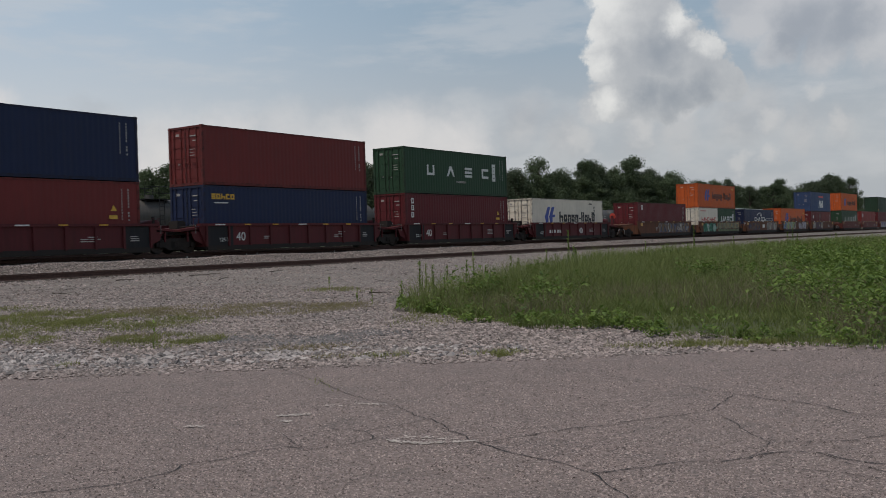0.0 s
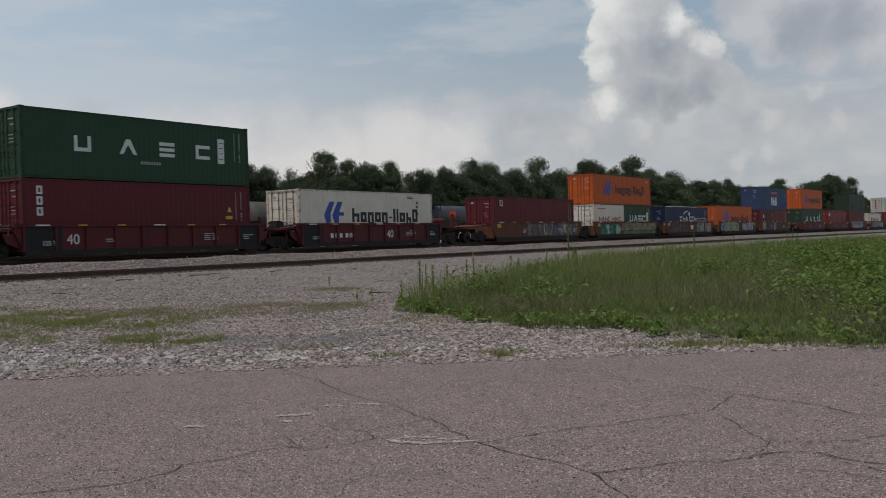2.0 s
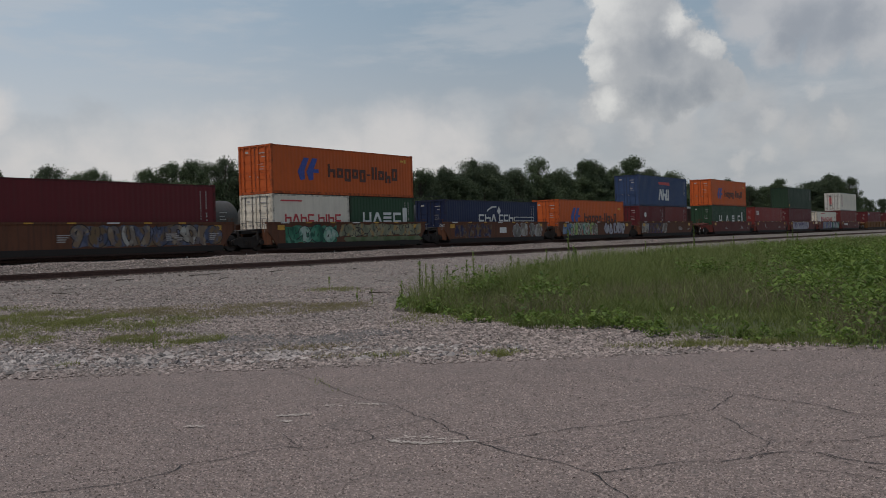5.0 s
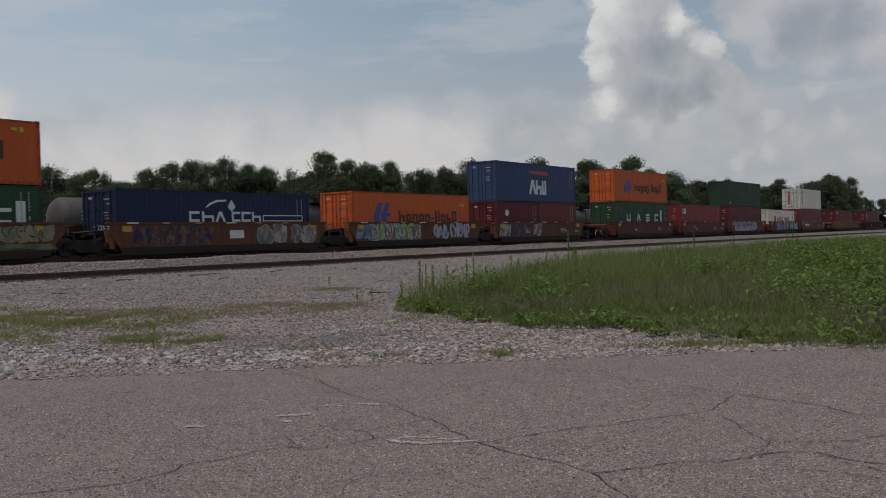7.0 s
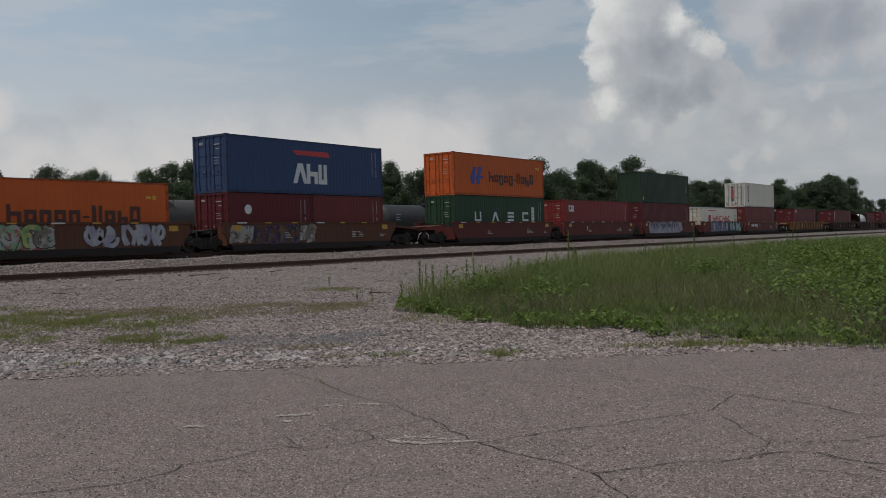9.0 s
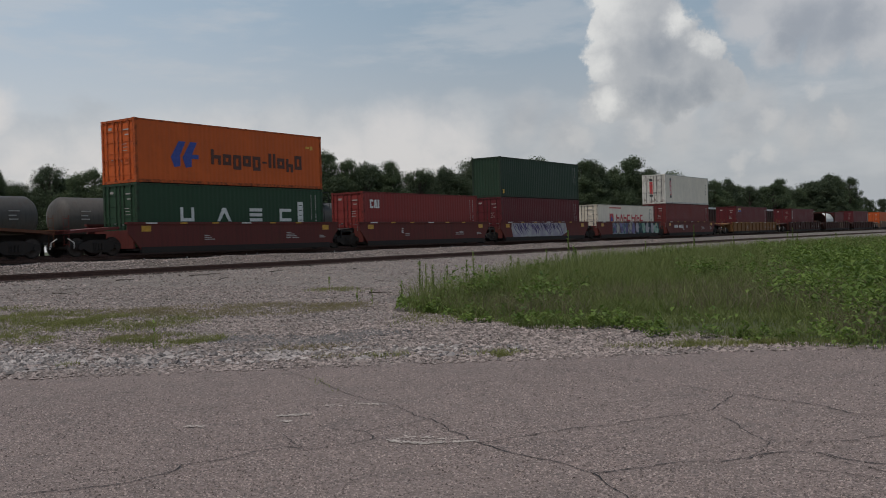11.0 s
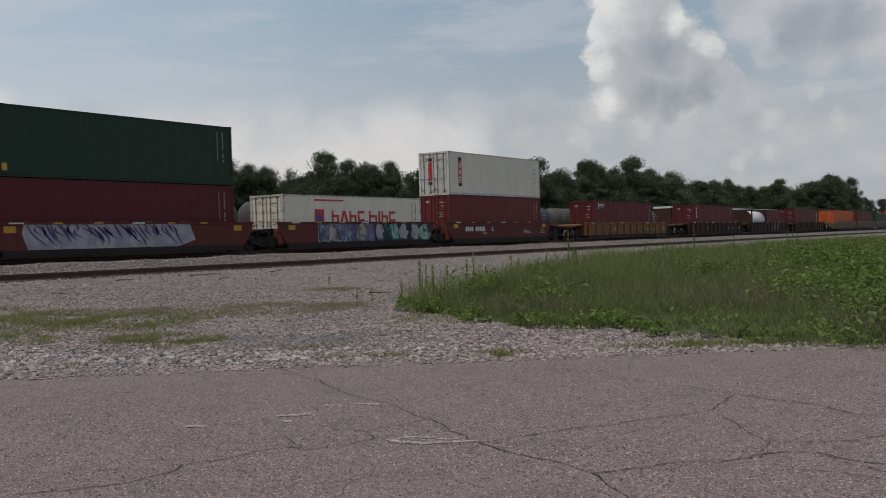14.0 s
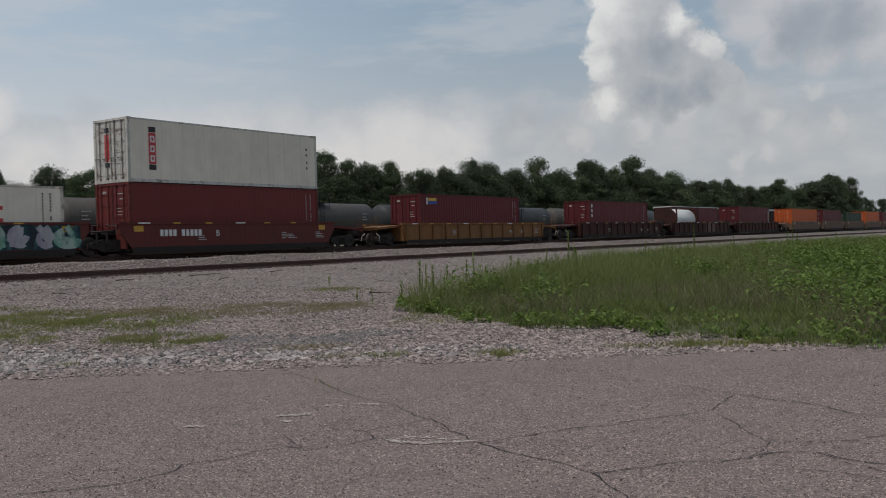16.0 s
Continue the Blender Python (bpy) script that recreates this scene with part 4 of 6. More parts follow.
def rolling(name, label, category, group, s, z):
    thing = tagged(new(name), label, category, group)
    TRAIN.append((thing, s, z))
    return thing


def corrugated(x0, x1, z0, z1, y, deep, out):
    """A pressed steel wall in the x-z plane with upright trapezoid ribs."""
    n = max(2, round((x1 - x0) / 0.28))
    step = (x1 - x0) / n
    bm = bmesh.new()
    cols = []
    for i in range(n):
        b = x0 + i * step
        for f, d in ((0.0, 0), (0.30, 0), (0.5, deep), (0.80, deep)):
            cols.append((b + f * step, y + out * d * -1))
    cols.append((x1, y))
    vs = [(bm.verts.new((x, yy, z0)), bm.verts.new((x, yy, z1))) for x, yy in cols]
    for a, b in zip(vs, vs[1:]):
        bm.faces.new((a[0], b[0], b[1], a[1]) if out < 0 else (b[0], a[0], a[1], b[1]))
    return bm


def end_ribs(H):
    """The ribbed blind end of a container, in the y-z plane at x = 0."""
    bm = bmesh.new()
    n = 9
    cols = []
    for i in range(n):
        for f, d in ((0.0, 0), (0.30, 0), (0.5, 0.04), (0.80, 0.04)):
            cols.append((-1.08 + (i + f) * 2.16 / n, d))
    cols.append((1.08, 0))
    vs = [(bm.verts.new((d, y, 0.16)), bm.verts.new((d, y, H - 0.11))) for y, d in cols]
    for a, b in zip(vs, vs[1:]):
        bm.faces.new((b[0], a[0], a[1], b[1]))
    return bm


def door_leaf(H):
    dims = [(0.03, 0.07, -0.535, 0.535, 0, H)]
    for i in range(5):
        z = H * (0.08 + 0.19 * i)
        dims.append((0.012, 0.03, -0.47, 0.47, z, z + H * 0.10))
    dims += [(0.016, 0.03, -0.535, -0.50, 0, H), (0.016, 0.03, 0.50, 0.535, 0, H)]
    return boxes(*dims)


def lock_bar(H):
    bm = rod((-0.015, 0, 0.02), (-0.015, 0, H - 0.02), 0.022, 6)
    for z in (0.05, H * 0.33, H * 0.66, H - 0.12):
        box(bm, -0.035, 0.03, -0.045, 0.045, z, z + 0.07)
    box(bm, -0.05, -0.02, -0.02, 0.34, 0.98, 1.02)
    return bm


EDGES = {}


def edge_shade_paint(paint):
    """Copy of a paint, darkened in patches: the frame's shadow line put into colour."""
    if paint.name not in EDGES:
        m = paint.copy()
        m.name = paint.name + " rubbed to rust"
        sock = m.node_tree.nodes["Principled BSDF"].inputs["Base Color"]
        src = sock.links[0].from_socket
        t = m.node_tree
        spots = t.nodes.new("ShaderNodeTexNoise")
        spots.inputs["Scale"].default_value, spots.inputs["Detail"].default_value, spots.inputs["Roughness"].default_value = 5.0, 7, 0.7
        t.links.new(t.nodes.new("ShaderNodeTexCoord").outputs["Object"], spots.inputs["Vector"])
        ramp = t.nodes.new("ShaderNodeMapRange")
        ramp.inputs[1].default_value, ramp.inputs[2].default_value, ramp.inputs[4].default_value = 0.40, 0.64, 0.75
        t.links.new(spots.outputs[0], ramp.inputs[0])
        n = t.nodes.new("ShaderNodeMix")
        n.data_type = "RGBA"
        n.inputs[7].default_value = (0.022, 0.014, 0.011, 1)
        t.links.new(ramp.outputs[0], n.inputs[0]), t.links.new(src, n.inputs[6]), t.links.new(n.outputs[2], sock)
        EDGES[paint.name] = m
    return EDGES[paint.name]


def container(s, base, L, H, paint, label, doors=True, smooth=False, door_paint=None, frame_paint=None):
    """A steel freight container standing with its near end at s along the track."""
    c = rolling("shipping_container", label, "container", "containers on the train", s, base)
    fp = frame_paint or edge_shade_paint(paint)
    key = (L, H)
    for sgn in (-1, 1):
        if smooth:
            def wall():
                return boxes((0.12, L - 0.12, min(sgn * 1.205, sgn * 1.16), max(sgn * 1.205, sgn * 1.16), 0.14, H - 0.10))
            shared("side_wall", (key, sgn, "s"), wall, paint, c)
            for i in range(1, int(L / 1.2)):
                shared("panel_seam", (H, sgn), lambda: boxes((-0.012, 0.012, min(sgn * 1.206, sgn * 1.209), max(sgn * 1.206, sgn * 1.209), 0.16, H - 0.12)), paint, c, at=(i * L / int(L / 1.2), 0, 0))
        else:
            shared("side_wall", (key, sgn), lambda: corrugated(0.14, L - 0.14, 0.14, H - 0.08, sgn * 1.205, 0.010, sgn), paint, c)
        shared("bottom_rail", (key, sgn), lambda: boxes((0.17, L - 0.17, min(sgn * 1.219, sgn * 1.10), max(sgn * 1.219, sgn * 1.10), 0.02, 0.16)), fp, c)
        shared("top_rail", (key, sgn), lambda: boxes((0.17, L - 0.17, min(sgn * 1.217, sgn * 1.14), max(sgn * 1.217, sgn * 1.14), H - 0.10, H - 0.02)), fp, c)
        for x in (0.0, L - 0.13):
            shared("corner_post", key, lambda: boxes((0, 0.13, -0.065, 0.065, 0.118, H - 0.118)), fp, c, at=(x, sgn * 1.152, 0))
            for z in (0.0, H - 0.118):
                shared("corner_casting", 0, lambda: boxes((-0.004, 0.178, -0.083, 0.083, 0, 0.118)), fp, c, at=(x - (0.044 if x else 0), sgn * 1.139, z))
    shared("roof", key, lambda: boxes((0.05, L - 0.05, -1.16, 1.16, H - 0.045, H - 0.015)), paint, c)
    shared("floor_deck", key, lambda: boxes((0.05, L - 0.05, -1.14, 1.14, 0.08, 0.15)), SEAM, c)
    for x in (0.01, L - 0.11):
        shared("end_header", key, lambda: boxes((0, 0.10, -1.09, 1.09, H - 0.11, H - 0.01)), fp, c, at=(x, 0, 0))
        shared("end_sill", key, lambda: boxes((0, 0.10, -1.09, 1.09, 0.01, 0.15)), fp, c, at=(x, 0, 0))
    if doors:
        dp = door_paint or paint
        for y in (-0.545, 0.545):
            shared("door", key, lambda: door_leaf(H - 0.27), dp, c, at=(0.02, y, 0.155))
            for b in (-0.26, 0.26):
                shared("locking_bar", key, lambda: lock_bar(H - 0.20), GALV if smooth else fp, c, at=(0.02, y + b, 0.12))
        shared("door_seal", key, lambda: boxes((0.018, 0.03, -0.012, 0.012, 0.16, H - 0.12)), SEAM, c)
        rng = random.Random(int(s * 10 + base * 7))
        for y, z, w, h in ((0.56, 0.82, 0.42, 0.055), (0.62, 0.74, 0.26, 0.05), (0.45, 0.60, 0.36, 0.03), (0.5, 0.55, 0.30, 0.03), (0.5, 0.50, 0.36, 0.03), (-0.6, 0.84, 0.24, 0.12), (-0.45, 0.36, 0.12, 0.06), (0.2, 0.34, 0.10, 0.07)):
            shift = rng.uniform(-0.05, 0.05)
            shared("door_marking", (w, h, H), lambda: boxes((-0.004, 0.0, -w / 2, w / 2, 0, h * H / 2.9)), MARK_DIM, c, at=(0.028, -y + shift, z * H))
    else:
        shared("end_wall", key, lambda: end_ribs(H), paint, c, at=(0.03, 0, 0))
        shared("end_wall", (key, "deep"), lambda: boxes((0.075, 0.09, -1.12, 1.12, 0.1, H - 0.1)), paint, c)
    shared("end_wall", (key, "far"), lambda: boxes((-0.06, -0.02, -1.12, 1.12, 0.12, H - 0.1)), paint, c, at=(L, 0, 0))
    return c


SIDE_Y = -1.2235


def bar(c, x, z, w, h, paint, name="marking", y=SIDE_Y):
    """A flat painted bar on the near side: x, z its lower corner."""
    return shared(name, (round(w, 3), round(h, 3)), lambda: boxes((0, w, -0.002, 0.016, 0, h)), paint, c, at=(x, y, z))


def block_outline(w, h, st):
    return boxes((0, st, -0.002, 0.016, 0, h), (w - st, w, -0.002, 0.016, 0, h), (st, w - st, -0.002, 0.016, 0, st), (st, w - st, -0.002, 0.016, h - st, h))


def block_stem(w, h, st):
    return boxes((0, st, -0.002, 0.016, 0, h), (w - st, w, -0.002, 0.016, 0, h * 0.62), (st, w - st, -0.002, 0.016, h * 0.62 - st, h * 0.62))


def block_cup(w, h, st):
    return boxes((0, st, -0.002, 0.016, 0, h), (w - st, w, -0.002, 0.016, 0, h), (st, w - st, -0.002, 0.016, 0, st))


def block_wedge(w, h, st):
    return prism([(0, 0), (w * 0.5 - st * 0.7, h), (w * 0.5 + st * 0.7, h), (w, 0), (w - st * 1.1, 0), (w * 0.5, h * 0.66), (st * 1.1, 0)], -0.002, 0.016)


def block_bars(w, h, st):
    return boxes(*[(0, w, -0.002, 0.016, z, z + st) for z in (0, (h - st) / 2, h - st)])


def block_bracket(w, h, st):
    return boxes((0, st, -0.002, 0.016, 0, h), (st, w, -0.002, 0.016, 0, st), (st, w, -0.002, 0.016, h - st, h))


BLOCKS = {"o": block_outline, "n": block_stem, "u": block_cup, "w": block_wedge, "z": block_bars, "c": block_bracket}


def row_of_blocks(c, x0, z0, x1, h, shapes, paint, gap=0.22):
    """Plain blocks in place of a trade name. shapes: for each block its width, its rise and its drop, o for a ring, n for a stool, l for a bar."""
    total = sum(s[1] for s in shapes) + gap * (len(shapes) - 1)
    unit = (x1 - x0) / total
    x = x0
    for kind, w, rise, drop in shapes:
        ww, hh, zz = w * unit, h * (rise + drop), z0 - drop * h
        st = min(0.23 * h, ww * 0.36)
        k = (kind, round(ww, 3), round(hh, 3))
        if kind == "l":
            shared("marking", k, lambda: boxes((0, ww, -0.002, 0.016, 0, hh)), paint, c, at=(x, SIDE_Y, zz))
        else:
            make = BLOCKS[kind]
            shared("marking", k, lambda: make(ww, hh, st), paint, c, at=(x, SIDE_Y, zz))
        x += ww + gap * unit


LINE_WORD = [("n", 1.0, 1.0, 0), ("o", 0.85, 0.72, 0), ("o", 0.85, 0.72, 0.25), ("o", 0.85, 0.72, 0), ("o", 0.85, 0.72, 0.25), ("l", 0.5, 0.40, -0.28), ("l", 0.32, 1.0, 0), ("l", 0.26, 1.0, 0), ("o", 0.85, 0.72, 0), ("n", 0.8, 0.72, 0.22), ("o", 0.85, 0.98, 0)]


def slant_badge(c, x, z, w, h, paint):
    """Two leaning blue strokes with a notch."""
    for i in (0, 1):
        dx = i * w * 0.42
        part("emblem", prism([(dx, h * 0.38), (dx + w * 0.30, h), (dx + w * 0.55, h), (dx + w * 0.33, h * 0.45), (dx + w * 0.33, h * 0.05), (dx + w * 0.12, 0)], -0.002, 0.016), paint, c, "blue slanted emblem", at=(x, SIDE_Y, z))
    part("emblem", boxes((w * 0.62, w * 1.02, -0.004, 0.014, h * 0.36, h * 0.52)), paint, c, "blue slanted emblem", at=(x, SIDE_Y, z))


def tail_codes(c, L, H, paint=MARK_DIM, warn=False):
    """Upright code lines and small plates near the far end of a side."""
    for x, z0, z1, w in ((L - 0.95, 0.42, 0.90, 0.05), (L - 0.62, 0.60, 0.90, 0.07), (L - 0.62, 0.46, 0.55, 0.09), (L - 0.62, 0.40, 0.435, 0.11)):
        n = max(1, int((z1 - z0) * H / 0.12))
        for i in range(n):
            bar(c, x, z0 * H + i * (z1 - z0) * H / n, w * 0.7, (z1 - z0) * H / n * 0.72, paint)
    if warn:
        bar(c, L - 1.6, 0.43 * H, 0.42, 0.16, MARK_YELLOW)
        part("warning_sign", prism([(L - 1.5, 0.55 * H), (L - 1.22, 0.55 * H), (L - 1.36, 0.64 * H)], -0.002, 0.016), MARK_YELLOW, c, "yellow warning triangle", at=(0, SIDE_Y, 0))


def code_bars(c, x, z, lines, paint=MARK_WHITE, y=SIDE_Y, seed=1):
    rng = random.Random(seed)
    for i in range(lines):
        bar(c, x, z - i * 0.095, rng.uniform(0.35, 0.8), 0.045, paint, y=y)


def lettering(text, size, x, z, c, paint, y):
    """Real letters, turned into a thin mesh on the near side."""
    cu = bpy.data.curves.new("lettering", "FONT")
    cu.body, cu.size, cu.extrude = text, size, 0.003
    tmp = new("lettering", cu)
    me = bpy.data.meshes.new_from_object(tmp.evaluated_get(bpy.context.evaluated_depsgraph_get()))
    bpy.data.objects.remove(tmp)
    me.materials.clear()
    me.materials.append(paint)
    me.transform(Matrix.Rotation(radians(90), 4, "X"))
    ob = new("lettering", me)
    ob.parent, ob.location = c, (x, y, z)
    return ob


# -- well cars --
def wheelset_bm():
    prof = [(-0.80, 0.36), (-0.80, 0.40), (-0.76, 0.455), (-0.725, 0.455), (-0.72, 0.42), (-0.66, 0.42), (-0.66, 0.34), (-0.70, 0.30), (-0.70, 0.12), (-0.66, 0.09), (0.66, 0.09), (0.70, 0.12), (0.70, 0.30), (0.66, 0.34), (0.66, 0.42), (0.72, 0.42), (0.725, 0.455), (0.76, 0.455), (0.80, 0.40), (0.80, 0.36)]
    prof = [(a, min(r, 0.42)) for a, r in prof]
    bm = lathe(prof, 20, "y")
    for s in (-1, 1):
        for k in range(3):
            a = 2.094 * k
            rod((0.2 * math.cos(a), s * 0.802, 0.2 * math.sin(a)), (0.2 * math.cos(a), s * 0.812, 0.2 * math.sin(a)), 0.05, 6, bm)
    return bm


def side_frame_bm():
    pts = [(-1.12, 0.52), (-1.12, 0.34), (-0.72, 0.34), (-0.42, 0.18), (0.42, 0.18), (0.72, 0.34), (1.12, 0.34), (1.12, 0.52), (0.80, 0.62), (0.36, 0.72), (-0.36, 0.72), (-0.80, 0.62)]
    bm = prism(pts, -0.06, 0.06)
    box(bm, -0.26, 0.26, -0.09, 0.09, 0.26, 0.62)
    for x in (-0.14, 0.0, 0.14):
        rod((x, -0.11, 0.30), (x, -0.11, 0.56), 0.05, 8, bm)
    for x in (-0.89, 0.89):
        rod((x, -0.12, 0.42), (x, 0.05, 0.42), 0.12, 10, bm)
    return bm


def truck(car, x):
    t = shared("truck", 0, lambda: boxes((-0.2, 0.2, -0.95, 0.95, 0.36, 0.70), (-0.3, 0.3, -0.3, 0.3, 0.6, 0.86)), UNDER, car, at=(x, 0, 0))
    for s in (-1, 1):
        shared("side_frame", s, lambda: side_frame_bm(), UNDER, t, at=(0, s * 0.99, 0), turn=(0, 0, 0) if s < 0 else (0, 0, math.pi))
    for dx in (-0.89, 0.89):
        w = shared("wheelset", 0, wheelset_bm, WHEEL, t, at=(dx, 0, 0.42))
        WHEELSETS.append((w, dx))
    return t


def hook_iron(x0, x1, z0, z1):
    bm = rod((x0, 0, z0), (x0, -0.07, z0), 0.012, 6)
    rod((x0, -0.07, z0), (x0, -0.07, z1), 0.012, 6, bm)
    rod((x0, -0.07, z1), (x1, -0.07, z1), 0.012, 6, bm)
    return rod((x1, -0.07, z1), (x1, 0, z1), 0.012, 6, bm)


def end_gear(car, x, sgn, paint, brake):
    """The open end over an outer truck: deck, draft sill, coupler, ladder, brake wheel."""
    part("end_deck", prism([(0, 1.16), (0, 1.28), (sgn * 2.7, 1.10), (sgn * 2.7, 0.98)], -1.15, 1.15), paint, car, at=(x, 0, 0))
    part("draft_sill", boxes((min(0, sgn * 2.9), max(0, sgn * 2.9), -0.18, 0.18, 0.66, 0.98)), UNDER, car, at=(x, 0, 0))
    bm = boxes((min(sgn * 2.8, sgn * 3.5), max(sgn * 2.8, sgn * 3.5), -0.08, 0.08, 0.78, 0.94))
    box(bm, min(sgn * 3.3, sgn * 3.62), max(sgn * 3.3, sgn * 3.62), -0.16, 0.13, 0.72, 1.0)
    part("coupler", bm, UNDER, car, at=(x, 0, 0))
    bm = bmesh.new()
    for y in (-1.28, -0.92):
        rod((sgn * 2.55, y, 0.45), (sgn * 2.55, y, 1.75), 0.014, 6, bm)
    for k in range(4):
        rod((sgn * 2.55, -1.28, 0.55 + 0.36 * k), (sgn * 2.55, -0.92, 0.55 + 0.36 * k), 0.012, 6, bm)
    part("ladder", bm, paint, car, at=(x, 0, 0))
    part("crossover_step", boxes((min(sgn * 2.5, sgn * 2.75), max(sgn * 2.5, sgn * 2.75), -1.3, 1.3, 1.11, 1.15)), paint, car, at=(x, 0, 0))
    bm = bmesh.new()
    rod((sgn * 2.35, -1.32, 0.35), (sgn * 2.38, -1.36, 0.62), 0.016, 6, bm), rod((sgn * 2.38, -1.36, 0.62), (sgn * 2.65, -1.36, 0.78), 0.016, 6, bm)
    part("grab_iron", bm, TAPE_WHITE, car, "white painted grab iron", at=(x, 0, 0))
    if brake:
        bm = lathe([(-0.02, 0.20), (0.02, 0.20), (0.03, 0.27), (-0.03, 0.27)], 16)
        for k in range(4):
            rod((0, 0, 0), (0, 0.24 * math.cos(k * 1.571), 0.24 * math.sin(k * 1.571)), 0.025, 5, bm)
        part("brake_wheel", bm, BRAKE_RED, car, "red brake wheel", at=(x + sgn * 2.6, -0.75, 1.95))
        part("brake_stand", boxes((-0.08, 0.08, -0.1, 0.1, 1.1, 2.0)), paint, car, at=(x + sgn * 2.48, -0.75, 0))
        part("air_reservoir", lathe([(-0.55, 0.05), (-0.5, 0.2), (0.5, 0.2), (0.55, 0.05)], 14), paint, car, at=(x + sgn * 1.1, -0.6, 1.52))


def well_car(s0, s1, style, paint, label, left="joint", right="joint", brake=False):
    """One well of a double-stack car between s0 and s1. Ends are a shared joint truck or an outer end."""
    W = s1 - s0
    car = rolling("well_car", label, "rail car", "well cars of the train", s0, 0.0)
    for sgn in (-1, 1):
        yo, yi = sgn * 1.49, sgn * 1.42
        a, b = min(yo, yi), max(yo, yi)
        if style == "ribbed":
            part("side_sill", prism([(-0.30, 1.28), (-0.30, 1.05), (0.06, 0.32), (W - 0.06, 0.32), (W + 0.30, 1.05), (W + 0.30, 1.28)], a, b), paint, car)
            part("bottom_chord", boxes((0.1, W - 0.1, a - 0.05, b + 0.05, 0.12, 0.34)), UNDER, car, "black bottom chord")
            n = round(W / 1.42)
            for i in range(n + 1):
                shared("rib", sgn, lambda: prism([(-0.05, 0.3), (0.05, 0.3), (0.05, 1.28), (-0.05, 1.28)], min(sgn * 1.49, sgn * 1.58), max(sgn * 1.49, sgn * 1.58)), paint, car, at=(0.05 + i * (W - 0.1) / n, 0, 0))
        else:
            part("side_sill", prism([(-0.38, 1.40), (-0.38, 0.98), (-0.20, 0.82), (0.30, 0.24), (W - 0.30, 0.24), (W + 0.20, 0.82), (W + 0.38, 0.98), (W + 0.38, 1.40)], a, b), paint, car)
            if sgn < 0:
                for x in (0.35, W - 0.85):
                    bar(car, x, 1.04, 0.5, 0.26, TAPE_YELLOW, "reflector", y=WELL_Y - 0.002)
            part("bottom_chord", boxes((0.3, W - 0.3, a - 0.03, b + 0.03, 0.09, 0.35)), UNDER, car, "black bottom chord")
        rib_style = style == "ribbed"
        part("top_chord", boxes((-0.35 if rib_style else -0.45, W + (0.35 if rib_style else 0.45), a - (0.10 if rib_style else 0.05), b + (0.10 if rib_style else 0.05), 1.281 if rib_style else 1.37, 1.39 if rib_style else 1.46)), paint, car)
        for i in range(int(W / 1.9)):
            bar(car, 0.55 + i * 1.9, 1.305 if rib_style else 1.385, 0.42 if i % 3 else 0.62, 0.06, TAPE_YELLOW if i % 3 else TAPE_WHITE, "reflector", y=sgn * (1.5935 if rib_style else 1.5435))
    part("well_floor", boxes((0, W, -1.4, 1.4, 0.20, 0.27)), UNDER, car)
    for x in (0.0, W):
        part("bulkhead", boxes((x - 0.05, x + 0.05, -1.4, 1.4, 0.3, 1.12)), paint, car)
    for x, sgn, kind in ((0.0, -1, left), (W, 1, right)):
        if kind == "outer":
            if style == "smooth":
                end_gear(car, x + sgn * 0.55, sgn, paint, brake)
            else:
                end_gear(car, x, sgn, paint, brake)
            truck(car, x + sgn * 1.55)
        else:
            part("joint_deck", prism([(0, 0.92), (0, 1.14), (sgn * 1.6, 1.02), (sgn * 1.6, 0.86)], -0.75, 0.75), UNDER, car, at=(x, 0, 0))
            bm = boxes((-0.03, 0.03, -1.34, -0.9, 0.95, 1.02), (-0.03, 0.03, -1.34, -1.26, 0.55, 0.95))
            if style == "ribbed":
                part("end_platform", prism([(0.06 * sgn, 1.14), (0.06 * sgn, 1.26), (sgn * 1.35, 1.12), (sgn * 1.35, 1.02)], -1.38, 1.38), paint, car, at=(x, 0, 0))
                part("end_skirt", prism([(0.06 * sgn, 0.42), (0.06 * sgn, 1.02), (sgn * 0.75, 1.02), (sgn * 0.55, 0.62)], -1.36, -1.30), paint, car, at=(x, 0, 0))
                if sgn > 0:
                    part("air_reservoir", lathe([(-0.75, 0.06), (-0.70, 0.19), (0.70, 0.19), (0.75, 0.06)], 14, "y"), paint, car, at=(x + 0.85, -0.1, 1.40))
                    part("brake_lever", boxes((-0.04, 0.04, -1.1, -0.5, 1.18, 1.26), (-0.05, 0.05, -1.12, -1.02, 1.18, 1.72)), UNDER, car, at=(x + 0.45, 0, 0))
                else:
                    part("valve_box", boxes((-0.28, 0.22, -0.35, 0.25, 1.16, 1.50), (-0.22, 0.16, -0.30, 0.2, 1.50, 1.55)), UNDER, car, at=(x - 0.75, -0.4, 0))
                    part("air_pipe", rod((-0.2, -1.15, 1.30), (-1.2, -1.15, 1.22), 0.035, 8), UNDER, car, at=(x, 0, 0))
            for gx in (0.22, 0.52):
                shared("handhold", 0, lambda: hook_iron(0, 0.14, 0.0, 0.42), paint, car, at=(x + sgn * gx, -1.22, 1.2))
            part("step_bracket", bm, paint if style == "ribbed" else UNDER, car, at=(x + sgn * 0.9, 0, 0))
            shared("grab_iron", sgn, lambda: hook_iron(0, sgn * 0.3, 0.95, 1.32), GALV, car, at=(x + sgn * 0.55, -1.40, 0))
            if kind == "joint" and sgn > 0:
                truck(car, x + 1.75)
    return car


WELL_Y = -1.4935


